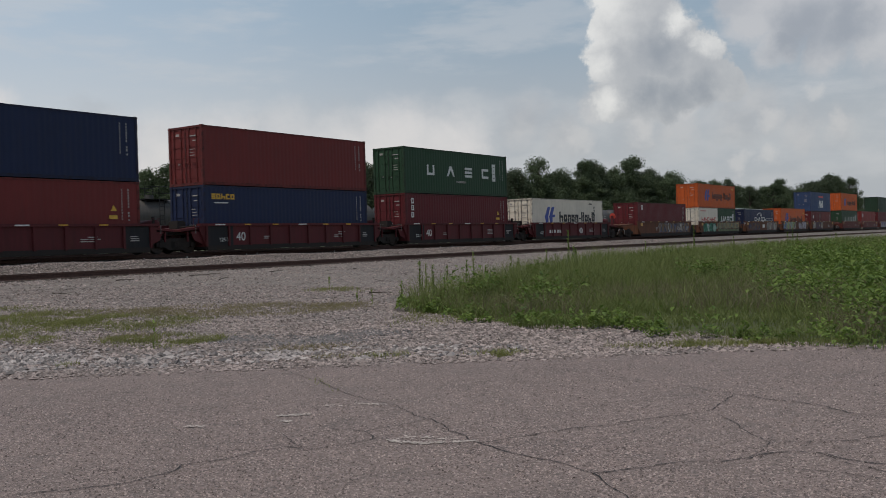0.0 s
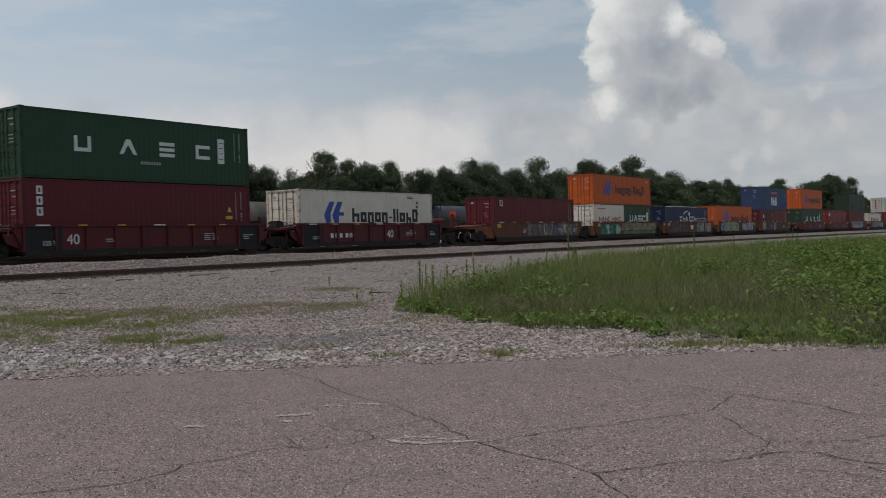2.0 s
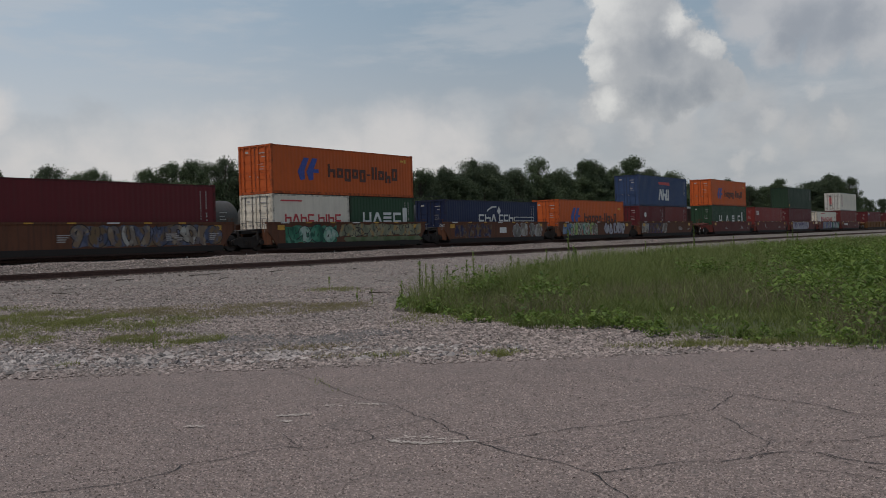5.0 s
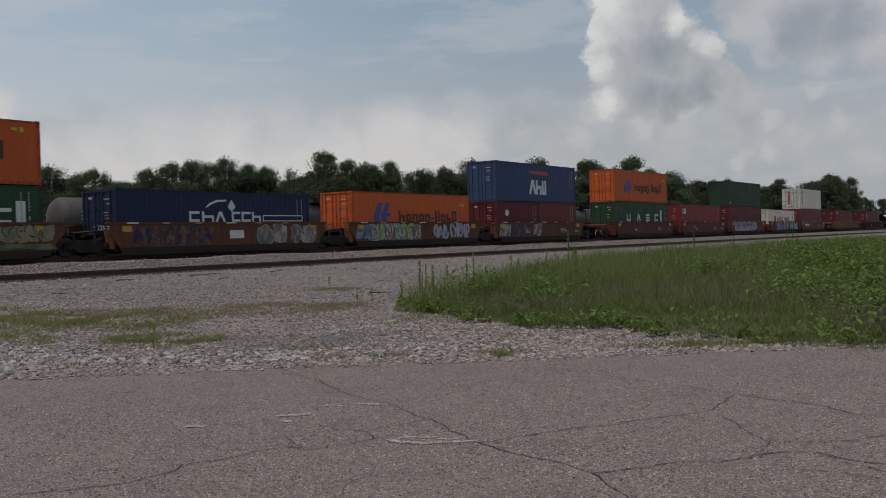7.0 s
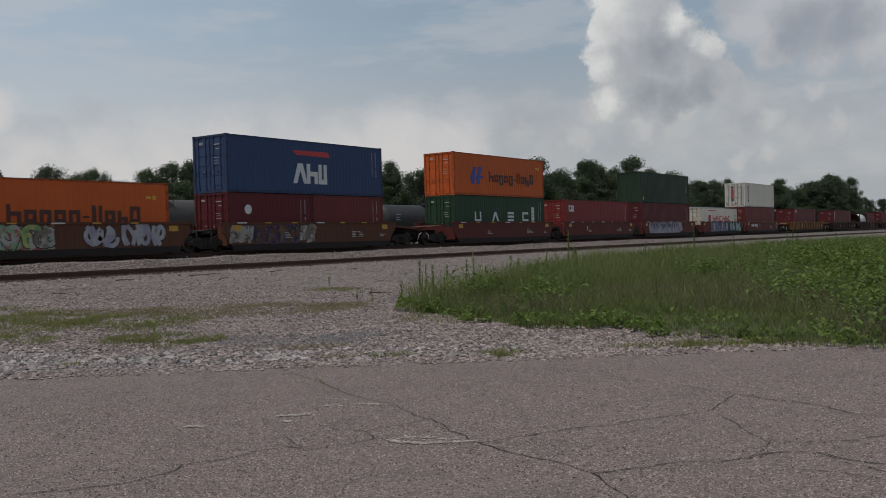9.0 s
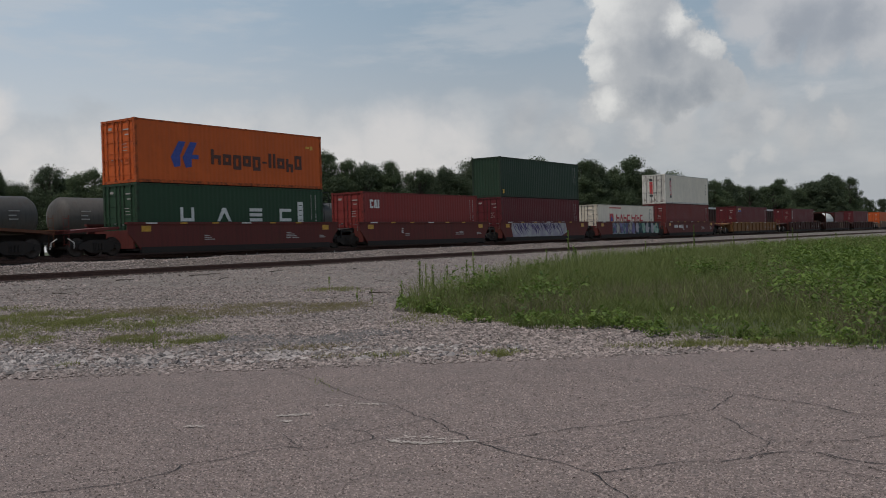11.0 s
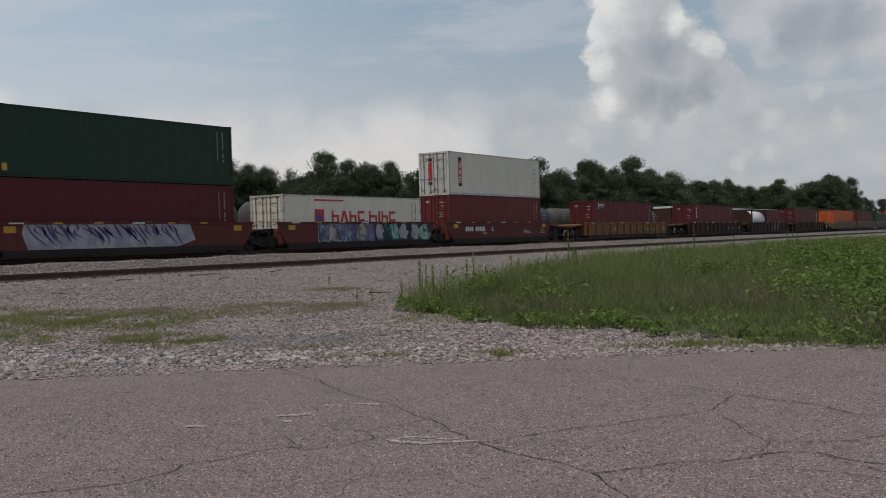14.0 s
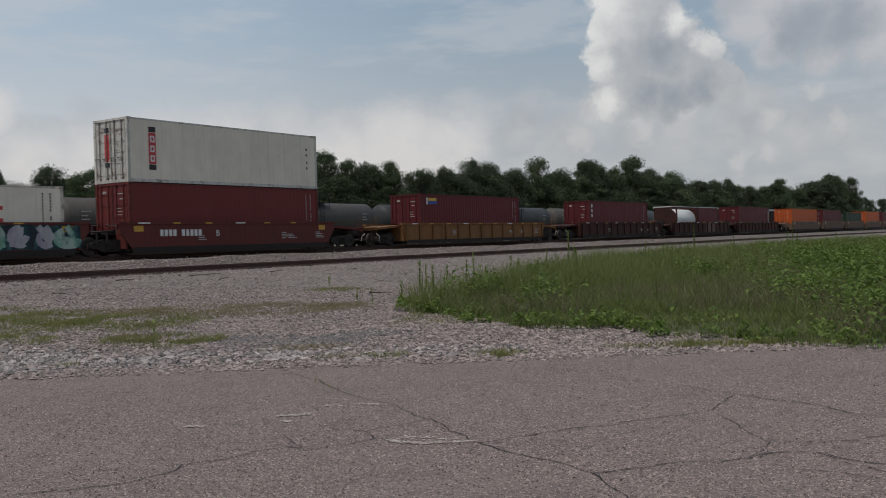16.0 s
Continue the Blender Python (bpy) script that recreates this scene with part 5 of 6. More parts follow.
def stencils(car, W, seed, dark_ends=False, big=None):
    """Small data panels on a well side, as plain bars, and the capacity number where it reads."""
    rng = random.Random(seed)
    if dark_ends:
        part("end_panel", boxes((0.04, 1.75, -0.002, 0.01, 0.33, 1.27)), BLACK, car, "black painted end panel", at=(0, WELL_Y, 0))
        part("end_panel", boxes((W - 1.45, W - 0.04, -0.002, 0.01, 0.33, 1.27)), BLACK, car, "black painted end panel", at=(0, WELL_Y, 0))
        lettering("125-T", 0.26, 0.85, 0.52, car, MARK_WHITE, WELL_Y - 0.006)
    for x in (W * 0.30, W * 0.72, W - 1.1, W - 3.2):
        for k in range(rng.choice((2, 3, 4))):
            bar(car, x, 0.62 + 0.09 * k, rng.uniform(0.3, 0.65), 0.045, MARK_DIM, "stencil", WELL_Y - 0.006)
    if big:
        lettering(big[0], big[2], big[1], big[3], car, MARK_WHITE, WELL_Y - 0.012)


def spray_paint(car, x0, x1, z0, z1, fill, line, seed, bubble=0.5):
    """Sprayed lettering-like shapes that spell nothing: swollen forms with curling strokes over them."""
    rng = random.Random(seed)
    x, i = x0, 0
    while x < x1 - 0.2:
        w = rng.uniform(0.55, 0.95) * (z1 - z0) * 0.9
        w = min(w, x1 - x)
        n, pts = 14, []
        top, low = z1 - rng.uniform(0, 0.10), z0 + rng.uniform(0, 0.12)
        for k in range(n):
            a = 6.283 * k / n
            sx, sz = math.copysign(abs(math.cos(a)) ** bubble, math.cos(a)), math.copysign(abs(math.sin(a)) ** bubble, math.sin(a))
            pts.append((x + w * 0.5 + sx * w * 0.54 * rng.uniform(0.78, 1.12) + 0.12 * sz, (top + low) / 2 + sz * (top - low) / 2 * rng.uniform(0.80, 1.05)))
        off = 0.0006 * (i % 3)
        mx, mz = sum(p[0] for p in pts) / n, sum(p[1] for p in pts) / n
        rim = [(mx + (px - mx) * 1.06, min(z1 + 0.03, max(z0 - 0.03, mz + (pz - mz) * 1.05))) for px, pz in pts]
        part("spray_outline", prism(rim, -0.0012 - off * 0.5, 0.01), line, car, at=(0, WELL_Y, 0))
        part("spray_paint", prism(pts, -0.003 - off, 0.01), fill, car, at=(0, WELL_Y, 0))
        x += w * 0.9
        i += 1
    for _ in range(int((x1 - x0) * 5)):
        bm = bmesh.new()
        cx, cz = rng.uniform(x0 + 0.1, x1 - 0.1), rng.uniform(z0 + 0.15, z1 - 0.12)
        r, a0, sweep = rng.uniform(0.10, 0.36), rng.uniform(0, 6.283), rng.uniform(0.9, 3.2)
        last, wd = None, rng.uniform(0.012, 0.032)
        for k in range(9):
            a = a0 + sweep * k / 8
            zc = [min(z1, max(z0, cz + (r + q) * math.sin(a))) for q in (-wd, wd)]
            now = (bm.verts.new((cx + (r - wd) * math.cos(a), -0.008, zc[0])), bm.verts.new((cx + (r + wd) * math.cos(a), -0.008, zc[1])))
            if last:
                bm.faces.new((last[0], last[1], now[1], now[0]))
            last = now
        part("spray_stroke", bm, line, car, at=(0, WELL_Y, 0))


def ribbon(bm, pts, wide, y):
    """A brush stroke of even width along a line of points, flat on the car side."""
    last = None
    for i, (x, z) in enumerate(pts):
        a, b = pts[max(0, i - 1)], pts[min(len(pts) - 1, i + 1)]
        l = math.hypot(b[0] - a[0], b[1] - a[1]) or 1
        nx, nz = -(b[1] - a[1]) / l * wide / 2, (b[0] - a[0]) / l * wide / 2
        now = (bm.verts.new((x - nx, y, z - nz)), bm.verts.new((x + nx, y, z + nz)))
        if last:
            bm.faces.new((last[0], last[1], now[1], now[0]))
        last = now


def glyph_strokes(rng):
    """A few sweeping strokes in a unit square, like a sprayed sign that spells nothing."""
    def arc(cx, cz, rx, rz, a0, a1):
        return [(cx + rx * math.cos(radians(a0 + (a1 - a0) * k / 10)), cz + rz * math.sin(radians(a0 + (a1 - a0) * k / 10))) for k in range(11)]
    out = []
    for _ in range(rng.choice((3, 4, 4))):
        kind, cx, cz = rng.random(), rng.uniform(0.25, 0.75), rng.uniform(0.3, 0.7)
        if kind < 0.5:
            a0 = rng.uniform(0, 360)
            out.append(arc(cx, cz, rng.uniform(0.22, 0.55), min(cz, 1 - cz) * rng.uniform(0.7, 1.0), a0, a0 + rng.uniform(130, 330)))
        else:
            tilt, bend, wide = rng.uniform(-0.5, 0.5), rng.uniform(-0.25, 0.25), rng.uniform(0.3, 0.6)
            out.append([(cx + wide * (k / 5 - 0.5) * 2 * abs(tilt) + bend * math.sin(k * 0.63), 0.02 + 0.96 * (k / 5 if tilt > 0 else 1 - k / 5)) for k in range(6)])
    return out


def spray_piece(car, x0, x1, z0, z1, fills, line, seed, count, thick=0.24, back=None):
    """A row of fat sprayed forms with outlines, each of its own colour, over a cloud of spray."""
    rng = random.Random(seed)
    if back:
        n = int((x1 - x0) * 4)
        edge = [(x0 + (x1 - x0) * i / n, z1 - rng.uniform(0.0, 0.16)) for i in range(n + 1)] + [(x1 - (x1 - x0) * i / n, z0 + rng.uniform(0.0, 0.10)) for i in range(n + 1)]
        part("spray_cloud", prism(edge, -0.002, 0.01), back, car, at=(0, WELL_Y, 0))
    step = (x1 - x0) / count
    m = thick * 0.62
    for i in range(count):
        w, low = step * rng.uniform(0.98, 1.12) - m, z0 + m / 2 + rng.uniform(0, 0.08)
        h = z1 - m / 2 - low - rng.uniform(0, 0.06)
        under, over = bmesh.new(), bmesh.new()
        for k, st in enumerate(glyph_strokes(rng)):
            pts = [(x0 + i * step + m / 2 + x * w, low + z * h) for x, z in st]
            ribbon(under, pts, thick + 0.09, -0.0034 - 0.0004 * k)
            ribbon(over, pts, thick, -0.0062 - 0.0004 * k)
        part("spray_outline", under, line, car, at=(0, WELL_Y, 0))
        part("spray_form", over, fills[i % len(fills)], car, at=(0, WELL_Y, 0))


def spray_slab(car, x0, x1, z0, z1, fill, line, seed):
    """A long sprayed panel with ragged slanting ends and swept strokes across it; it spells nothing."""
    rng = random.Random(seed)
    n = int((x1 - x0) / 0.35)
    top = [(x0 + (x1 - x0) * i / n, z1 - rng.uniform(0, 0.03)) for i in range(n + 1)]
    low = [(x0 + 0.15 + (x1 - x0 - 0.9) * i / n, z0 + abs(rng.gauss(0, 0.05))) for i in range(n + 1)]
    pts = low + [(x1 + 0.35, z0 + (z1 - z0) * 0.30), (x1 + 0.25, z0 + (z1 - z0) * 0.5)] + top[::-1] + [(x0 - 0.1, z0 + (z1 - z0) * 0.6)]
    part("spray_paint", prism(pts, -0.003, 0.01), fill, car, at=(0, WELL_Y, 0))
    for i in range(int((x1 - x0) * 5)):
        bm = bmesh.new()
        x, z = x0 + 0.1 + (x1 - x0 - 0.9) * (i + rng.random()) / ((x1 - x0) * 5), z1 - rng.uniform(0.02, 0.3)
        slope, bend, l = rng.uniform(0.35, 1.0), rng.uniform(-0.25, 0.25), rng.uniform(0.4, 1.05)
        last = None
        for k in range(9):
            t = k / 8
            px = x + slope * l * t + bend * math.sin(math.pi * t * rng.choice((1.0, 1.02)))
            pz = max(z0 + 0.10, z - l * t * 0.85)
            wd = 0.055 * math.sin(math.pi * (0.12 + 0.8 * t))
            now = (bm.verts.new((px - wd, -0.008, pz)), bm.verts.new((px + wd, -0.008, pz + wd * 0.4)))
            if last:
                bm.faces.new((last[0], last[1], now[1], now[0]))
            last = now
        part("spray_stroke", bm, line, car, at=(0, WELL_Y, 0))


def tank_container(s, base):
    """A 20 ft tank in an open frame."""
    c = rolling("tank_container", "white cylindrical tank in a dark open frame", "container", "containers on the train", s, base)
    part("tank", lathe([(0.28, 0.2), (0.32, 0.75), (0.50, 1.10), (5.55, 1.10), (5.74, 0.75), (5.78, 0.2)], 28), TANK_WHITE, c, "white tank shell", at=(0, 0, 1.3))
    for x in (0.0, 5.93):
        for y in (-1.15, 1.15):
            shared("frame_post", 0, lambda: boxes((0, 0.13, -0.07, 0.07, 0, 2.59)), DARK_CAR, c, at=(x, y, 0))
        for z in (0.0, 2.47):
            shared("frame_cross", 0, lambda: boxes((0.01, 0.12, -1.08, 1.08, 0, 0.12)), DARK_CAR, c, at=(x, 0, z))
        ring = lathe([(0.02, 1.12), (0.11, 1.12), (0.11, 1.22), (0.02, 1.22)], 24)
        part("frame_ring", ring, DARK_CAR, c, at=(x, 0, 1.3))
    for y in (-1.15, 1.15):
        for z in (0.02, 2.47):
            shared("frame_rail", 0, lambda: boxes((0.13, 5.93, -0.05, 0.05, 0, 0.10)), DARK_CAR, c, at=(0, y, z))
    return c


LO = 0.36
HC, ST = 2.896, 2.591


def spray(name, a, b, c=None):
    """Sprayed colours fading into one another in patches."""
    n = Nodes(name)
    col = n.mix(n.ramp(n.noise(1.5, 3, 0.5), 0.44, 0.56), a, b)
    if c:
        col = n.mix(n.ramp(n.noise(2.3, 3, 0.5, (1.0, 1.0, 0.7)), 0.53, 0.60), col, c)
    col = n.mix(n.ramp(n.noise(3.0, 5, 0.6, (2.2, 2.2, 0.12)), 0.45, 0.78, 0, 0.3), col, (0.05, 0.04, 0.035))
    return n.done(col, 0.65, 0.0, 0.22)


SP_WHITE = spray("sprayed white", (0.42, 0.40, 0.41), (0.33, 0.30, 0.36))
SP_VIOLET = spray("sprayed violet", (0.13, 0.09, 0.22), (0.08, 0.06, 0.14))
SP_GREEN = spray("sprayed green", (0.035, 0.16, 0.095), (0.08, 0.24, 0.16), (0.02, 0.09, 0.06))
SP_PALE = spray("sprayed pale green", (0.27, 0.25, 0.16), (0.17, 0.18, 0.12), (0.33, 0.22, 0.10))
SP_BLUE = spray("sprayed blue grey", (0.07, 0.08, 0.13), (0.17, 0.11, 0.06), (0.12, 0.13, 0.20))
SP_CREAM = spray("sprayed cream", (0.34, 0.31, 0.27), (0.20, 0.16, 0.13), (0.42, 0.40, 0.36))
SP_PINK = spray("sprayed many colours", (0.24, 0.36, 0.22), (0.42, 0.40, 0.36), (0.36, 0.10, 0.08))
SP_INK = spray("sprayed ink", (0.025, 0.025, 0.035), (0.05, 0.035, 0.035))
SP_TEAL = spray("sprayed teal", (0.28, 0.33, 0.36), (0.14, 0.11, 0.24), (0.05, 0.14, 0.16))
SP_TAN = spray("sprayed tan", (0.22, 0.15, 0.10), (0.14, 0.12, 0.13), (0.28, 0.22, 0.16))
SP_MINT = spray("sprayed mint", (0.20, 0.38, 0.28), (0.38, 0.46, 0.40), (0.10, 0.22, 0.18))
SP_MOSS = spray("sprayed moss green", (0.10, 0.14, 0.06), (0.16, 0.18, 0.10))
SP_GREY = spray("sprayed grey", (0.20, 0.18, 0.16), (0.13, 0.12, 0.11), (0.28, 0.26, 0.23))
SP_SKY = spray("sprayed sky blue", (0.12, 0.18, 0.30), (0.22, 0.28, 0.38))
SP_LIME = spray("sprayed lime", (0.34, 0.40, 0.12), (0.20, 0.32, 0.12), (0.46, 0.42, 0.22))
SP_LILAC = spray("sprayed lilac", (0.22, 0.20, 0.36), (0.14, 0.12, 0.24))
SP_SEA = spray("sprayed deep teal", (0.015, 0.055, 0.060), (0.02, 0.03, 0.04), (0.05, 0.12, 0.13))
SP_PURPLE = spray("sprayed dark purple", (0.035, 0.028, 0.065), (0.10, 0.045, 0.03), (0.16, 0.10, 0.05))


def trade_blocks(c, paint, spots, z, h, kinds="oooooo"):
    """Plain cups, wedges, bars and brackets in place of a trade name."""
    for kind, (x0, x1) in zip(kinds, spots):
        shared("marking", (kind, "blk", round(x1 - x0, 2), h), lambda: BLOCKS[kind](x1 - x0, h, h * 0.24), paint, c, at=(x0, SIDE_Y, z))


def green_line_marks(c, L=12.19, z=1.2):
    trade_blocks(c, MARK_WHITE, ((2.40, 3.20), (4.62, 5.52), (6.75, 7.60), (8.85, 9.70)), z, 0.66, "uwzc")
    bar(c, 10.2, z - 0.16, 0.40, 1.2, MARK_WHITE)
    for k in range(4):
        bar(c, 10.28, z + 0.05 + 0.26 * k, 0.24, 0.035, FOREST_BOX, y=SIDE_Y - 0.004)
    for k in range(8):
        bar(c, 5.72 + 0.14 * k, z - 0.40, 0.09, 0.13, MARK_DIM)
    tail_codes(c, L, HC)


def orange_line_marks(c, lower):
    slant_badge(c, 1.95, 0.76 if not lower else 1.02, 1.6, 1.22, MARK_BLUE)
    row_of_blocks(c, 4.35, 1.0 if not lower else 1.08, 10.6, 0.74, LINE_WORD, MARK_BROWN)
    bar(c, 10.95, 2.15, 0.25, 0.12, MARK_YELLOW), bar(c, 11.3, 2.10, 0.18, 0.2, MARK_YELLOW)


def build_train():
    # first car: maroon ribbed wells
    c = well_car(14.25, 27.0, "ribbed", MAROON_CAR, "maroon ribbed well car with black end panels", right="joint")
    stencils(c, 12.75, 1, True)
    b = container(14.46, LO, 12.19, HC, RED_BOX, "brick red steel container in a rail well")
    tail_codes(b, 12.19, HC, warn=True)
    b = container(14.46, LO + HC, 12.19, HC, NAVY_BOX, "navy blue steel container stacked on a red one")
    tail_codes(b, 12.19, HC)
    c = well_car(30.1, 42.8, "ribbed", MAROON_CAR, "maroon ribbed well car with black end panels")
    stencils(c, 12.7, 2, True, ("40", 1.95, 0.60, 0.55))
    b = container(30.3, LO, 12.19, HC, INK_BOX, "dark blue steel container with yellow marking in a well")
    row_of_blocks(b, 0.50, 2.22, 1.95, 0.34, [("z", 0.9, 0.8, 0), ("o", 1, 0.8, 0), ("n", 1, 0.8, 0), ("c", 0.9, 0.8, 0), ("o", 1, 0.8, 0)], MARK_YELLOW)
    bar(b, 0.65, 2.02, 0.9, 0.06, MARK_WHITE)
    tail_codes(b, 12.19, HC)
    b = container(30.3, LO + HC, 12.19, HC, RED_BOX, "brick red steel container with locking bars on top")
    tail_codes(b, 12.19, HC)
    c = well_car(45.95, 58.7, "ribbed", MAROON_CAR, "maroon ribbed well car with black end panels")
    stencils(c, 12.75, 3, True, ("40", 1.95, 0.60, 0.55))
    b = container(46.17, LO, 12.19, HC, DEEP_BOX, "deep maroon steel container in a rail well")
    for z in (2.25, 1.82, 1.38):
        shared("marking", "tx", lambda: block_outline(0.26, 0.34, 0.08), MARK_WHITE, b, at=(0.62, SIDE_Y, z))
    tail_codes(b, 12.19, HC, warn=True)
    b = container(46.17, LO + HC, 12.19, HC, GREEN_BOX, "green steel container with large white blocks on top")
    green_line_marks(b)
    c = well_car(61.7, 74.5, "ribbed", MAROON_CAR, "maroon ribbed end well car with black end panel", right="outer", brake=True)
    stencils(c, 12.8, 4, True, ("40", 7.32, 0.64, 0.52))
    for x in (2.35, 2.75, 3.1, 3.6, 3.95):
        bar(c, x, 0.58, 0.22, 0.24, MARK_WHITE, "stencil", WELL_Y - 0.006)
    b = container(61.9, LO, 12.19, HC, WHITE_BOX, "off-white refrigerated container with blue emblem", smooth=True)
    slant_badge(b, 1.98, 1.02, 1.6, 1.22, MARK_BLUE)
    row_of_blocks(b, 4.35, 1.10, 10.6, 0.80, LINE_WORD, MARK_BLACK)
    code_bars(b, 9.6, 2.62, 2, MARK_BLACK, seed=3)
    for z in (2.2, 1.95):
        bar(b, 10.5, z, 0.16, 0.16, MARK_BLACK)
    part("warning_sign", prism([(10.4, 1.55), (10.72, 1.55), (10.56, 1.82)], -0.002, 0.016), MARK_BLACK, b, at=(0, SIDE_Y, 0))

    # second car: brown smooth wells covered in spray paint
    c = well_car(81.2, 94.2, "smooth", BROWN_CAR, "rusty brown well car with blue-grey spray paint", left="outer")
    spray_piece(c, 4.6, 12.6, 0.36, 1.36, (SP_TAN, SP_BLUE, SP_TAN, SP_CREAM), SP_INK, 11, 10, 0.20, SP_BLUE)
    stencils(c, 13.0, 5)
    b = container(81.6, LO, 12.19, HC, DEEP_BOX, "deep maroon steel container in a brown well")
    shared("marking", "sq", lambda: block_outline(0.36, 0.42, 0.07), MARK_WHITE, b, at=(0.8, SIDE_Y, 2.22))
    tail_codes(b, 12.19, HC)
    c = well_car(97.3, 110.2, "smooth", BROWN_CAR, "brown well car with green and pale bubble spray paint")
    spray_piece(c, 0.9, 4.9, 0.30, 1.30, (SP_GREEN, SP_MINT), SP_INK, 12, 4, 0.26, SP_GREEN)
    spray_paint(c, 5.2, 12.8, 0.56, 1.42, SP_PALE, SP_INK, 13)
    spray_slab(c, 5.6, 12.6, 0.28, 0.62, SP_MOSS, SP_MOSS, 24)
    b = container(97.6, LO, 6.06, ST, WHITE_BOX, "short white container with red blocks in a well", smooth=True)
    row_of_blocks(b, 0.9, 1.12, 5.3, 0.42, [("n", 1, 1, 0), ("w", 1.1, 1, 0), ("n", 1, 1, 0), ("c", 1, 1, 0), ("l", 0.3, 0.1, 0), ("n", 1.1, 1, 0), ("l", 0.25, 1, 0), ("n", 1, 1, 0), ("c", 1, 1, 0)], MARK_RED)
    bar(b, 0.6, 2.2, 1.6, 0.08, MARK_RED)
    b = container(103.75, LO, 6.06, ST, GREEN_BOX, "short green container with white blocks in a well")
    trade_blocks(b, MARK_WHITE, ((1.1, 1.85), (2.0, 2.85), (3.0, 3.75), (3.95, 4.7)), 1.05, 0.62, "uwzc")
    bar(b, 4.9, 1.0, 0.4, 0.95, MARK_WHITE)
    tail_codes(b, 6.06, ST)
    b = container(97.6, LO + ST, 12.19, ST, ORANGE_BOX, "orange steel container with blue emblem on top")
    orange_line_marks(b, False)
    c = well_car(113.0, 126.0, "smooth", BROWN_CAR, "brown well car with dark and cream spray paint")
    spray_paint(c, 0.9, 5.4, 0.34, 1.34, SP_PURPLE, SP_BLUE, 14, 0.8)
    spray_piece(c, 8.4, 12.5, 0.30, 1.42, (SP_GREY, SP_CREAM), SP_WHITE, 15, 4, 0.34)
    part("stencil", prism([(6.5, 0.66), (7.4, 0.66), (7.4, 1.06), (6.5, 1.06)], -0.002, 0.01), MARK_WHITE, c, at=(0, WELL_Y - 0.004, 0))
    lettering("125-T", 0.25, -0.9, 1.12, c, MARK_WHITE, WELL_Y - 0.006)
    b = container(113.25, LO, 12.19, ST, INK_BOX, "ink blue container with white blocks in a well")
    trade_blocks(b, MARK_WHITE, ((4.0, 4.62), (4.78, 5.5), (5.6, 6.25), (6.65, 7.2), (7.3, 7.9), (8.0, 8.6)), 1.12, 0.50, "cnwccn")
    shared("marking", "frm", lambda: block_outline(2.9, 0.32, 0.05), MARK_WHITE, b, at=(8.75, SIDE_Y, 1.14))
    part("emblem", prism([(5.0, 1.78), (5.2, 2.0), (5.7, 2.18), (6.3, 2.2), (6.3, 2.12), (5.75, 2.08), (5.3, 1.92)], -0.002, 0.016), MARK_WHITE, b, "white curved stroke", at=(0, SIDE_Y, 0))
    part("emblem", prism([(6.4, 1.85), (6.65, 2.2), (6.9, 1.85), (6.65, 1.62)], -0.002, 0.016), MARK_WHITE, b, at=(0, SIDE_Y, 0))
    tail_codes(b, 12.19, ST)
    c = well_car(128.8, 141.8, "smooth", BROWN_CAR, "brown well car with pink, mint and white spray paint")
    spray_paint(c, 0.2, 1.6, 0.34, 1.40, SP_SKY, SP_INK, 25)
    spray_piece(c, 1.4, 6.4, 0.32, 1.42, (SP_PINK, SP_LIME, SP_CREAM, SP_MINT), SP_INK, 16, 7, 0.20, SP_PINK)
    spray_piece(c, 7.7, 11.9, 0.30, 1.42, (SP_WHITE,), SP_INK, 17, 5, 0.20)
    b = container(129.0, LO, 12.19, HC, ORANGE_BOX, "orange container with blue emblem low in a well")
    orange_line_marks(b, True)
    c = well_car(144.5, 157.3, "smooth", BROWN_CAR, "brown well car with purple and cream spray paint", right="outer")
    spray_paint(c, 0.1, 1.6, 0.30, 1.40, SP_CREAM, SP_PURPLE, 18)
    spray_paint(c, 1.4, 5.0, 0.30, 1.42, SP_PURPLE, SP_VIOLET, 19)
    spray_paint(c, 4.7, 6.2, 0.30, 1.40, SP_CREAM, SP_PURPLE, 20)
    stencils(c, 12.8, 6)
    b = container(144.75, LO, 6.06, ST, DEEP_BOX, "short deep maroon container with a pale disc")
    part("marking", lathe([(-0.002, 0.24), (0.012, 0.24)], 20, "y"), MARK_WHITE, b, "pale round badge", at=(1.35, SIDE_Y, 1.75))
    tail_codes(b, 6.06, ST)
    b = container(150.85, LO, 6.06, ST, RED_BOX, "short brick red container in a well")
    tail_codes(b, 6.06, ST)
    b = container(144.75, LO + ST, 12.19, HC, SKY_BOX, "mid-blue container with white and red blocks")
    trade_blocks(b, MARK_WHITE, ((4.65, 5.75), (5.7, 6.55), (6.62, 7.3)), 0.58, 1.08, "wnu")
    part("emblem", prism([(4.6, 2.34), (4.9, 2.10), (7.6, 2.06), (7.4, 2.36)], -0.002, 0.016), MARK_RED, b, "red stripe", at=(0, SIDE_Y, 0))
    tail_codes(b, 12.19, HC)

    # third car: russet smooth wells
    c = well_car(164.2, 177.2, "smooth", RUSSET_CAR, "russet well car with yellow reflectors", left="outer")
    stencils(c, 13.0, 7)
    b = container(164.55, LO, 12.19, HC, GREEN_BOX, "green container with white blocks in a well")
    green_line_marks(b, z=1.14)
    b = container(164.55, LO + HC, 12.19, HC, ORANGE_BOX, "orange container with blue emblem stacked on green")
    orange_line_marks(b, False)
    c = well_car(179.9, 192.9, "smooth", RUSSET_CAR, "russet well car with yellow reflectors")
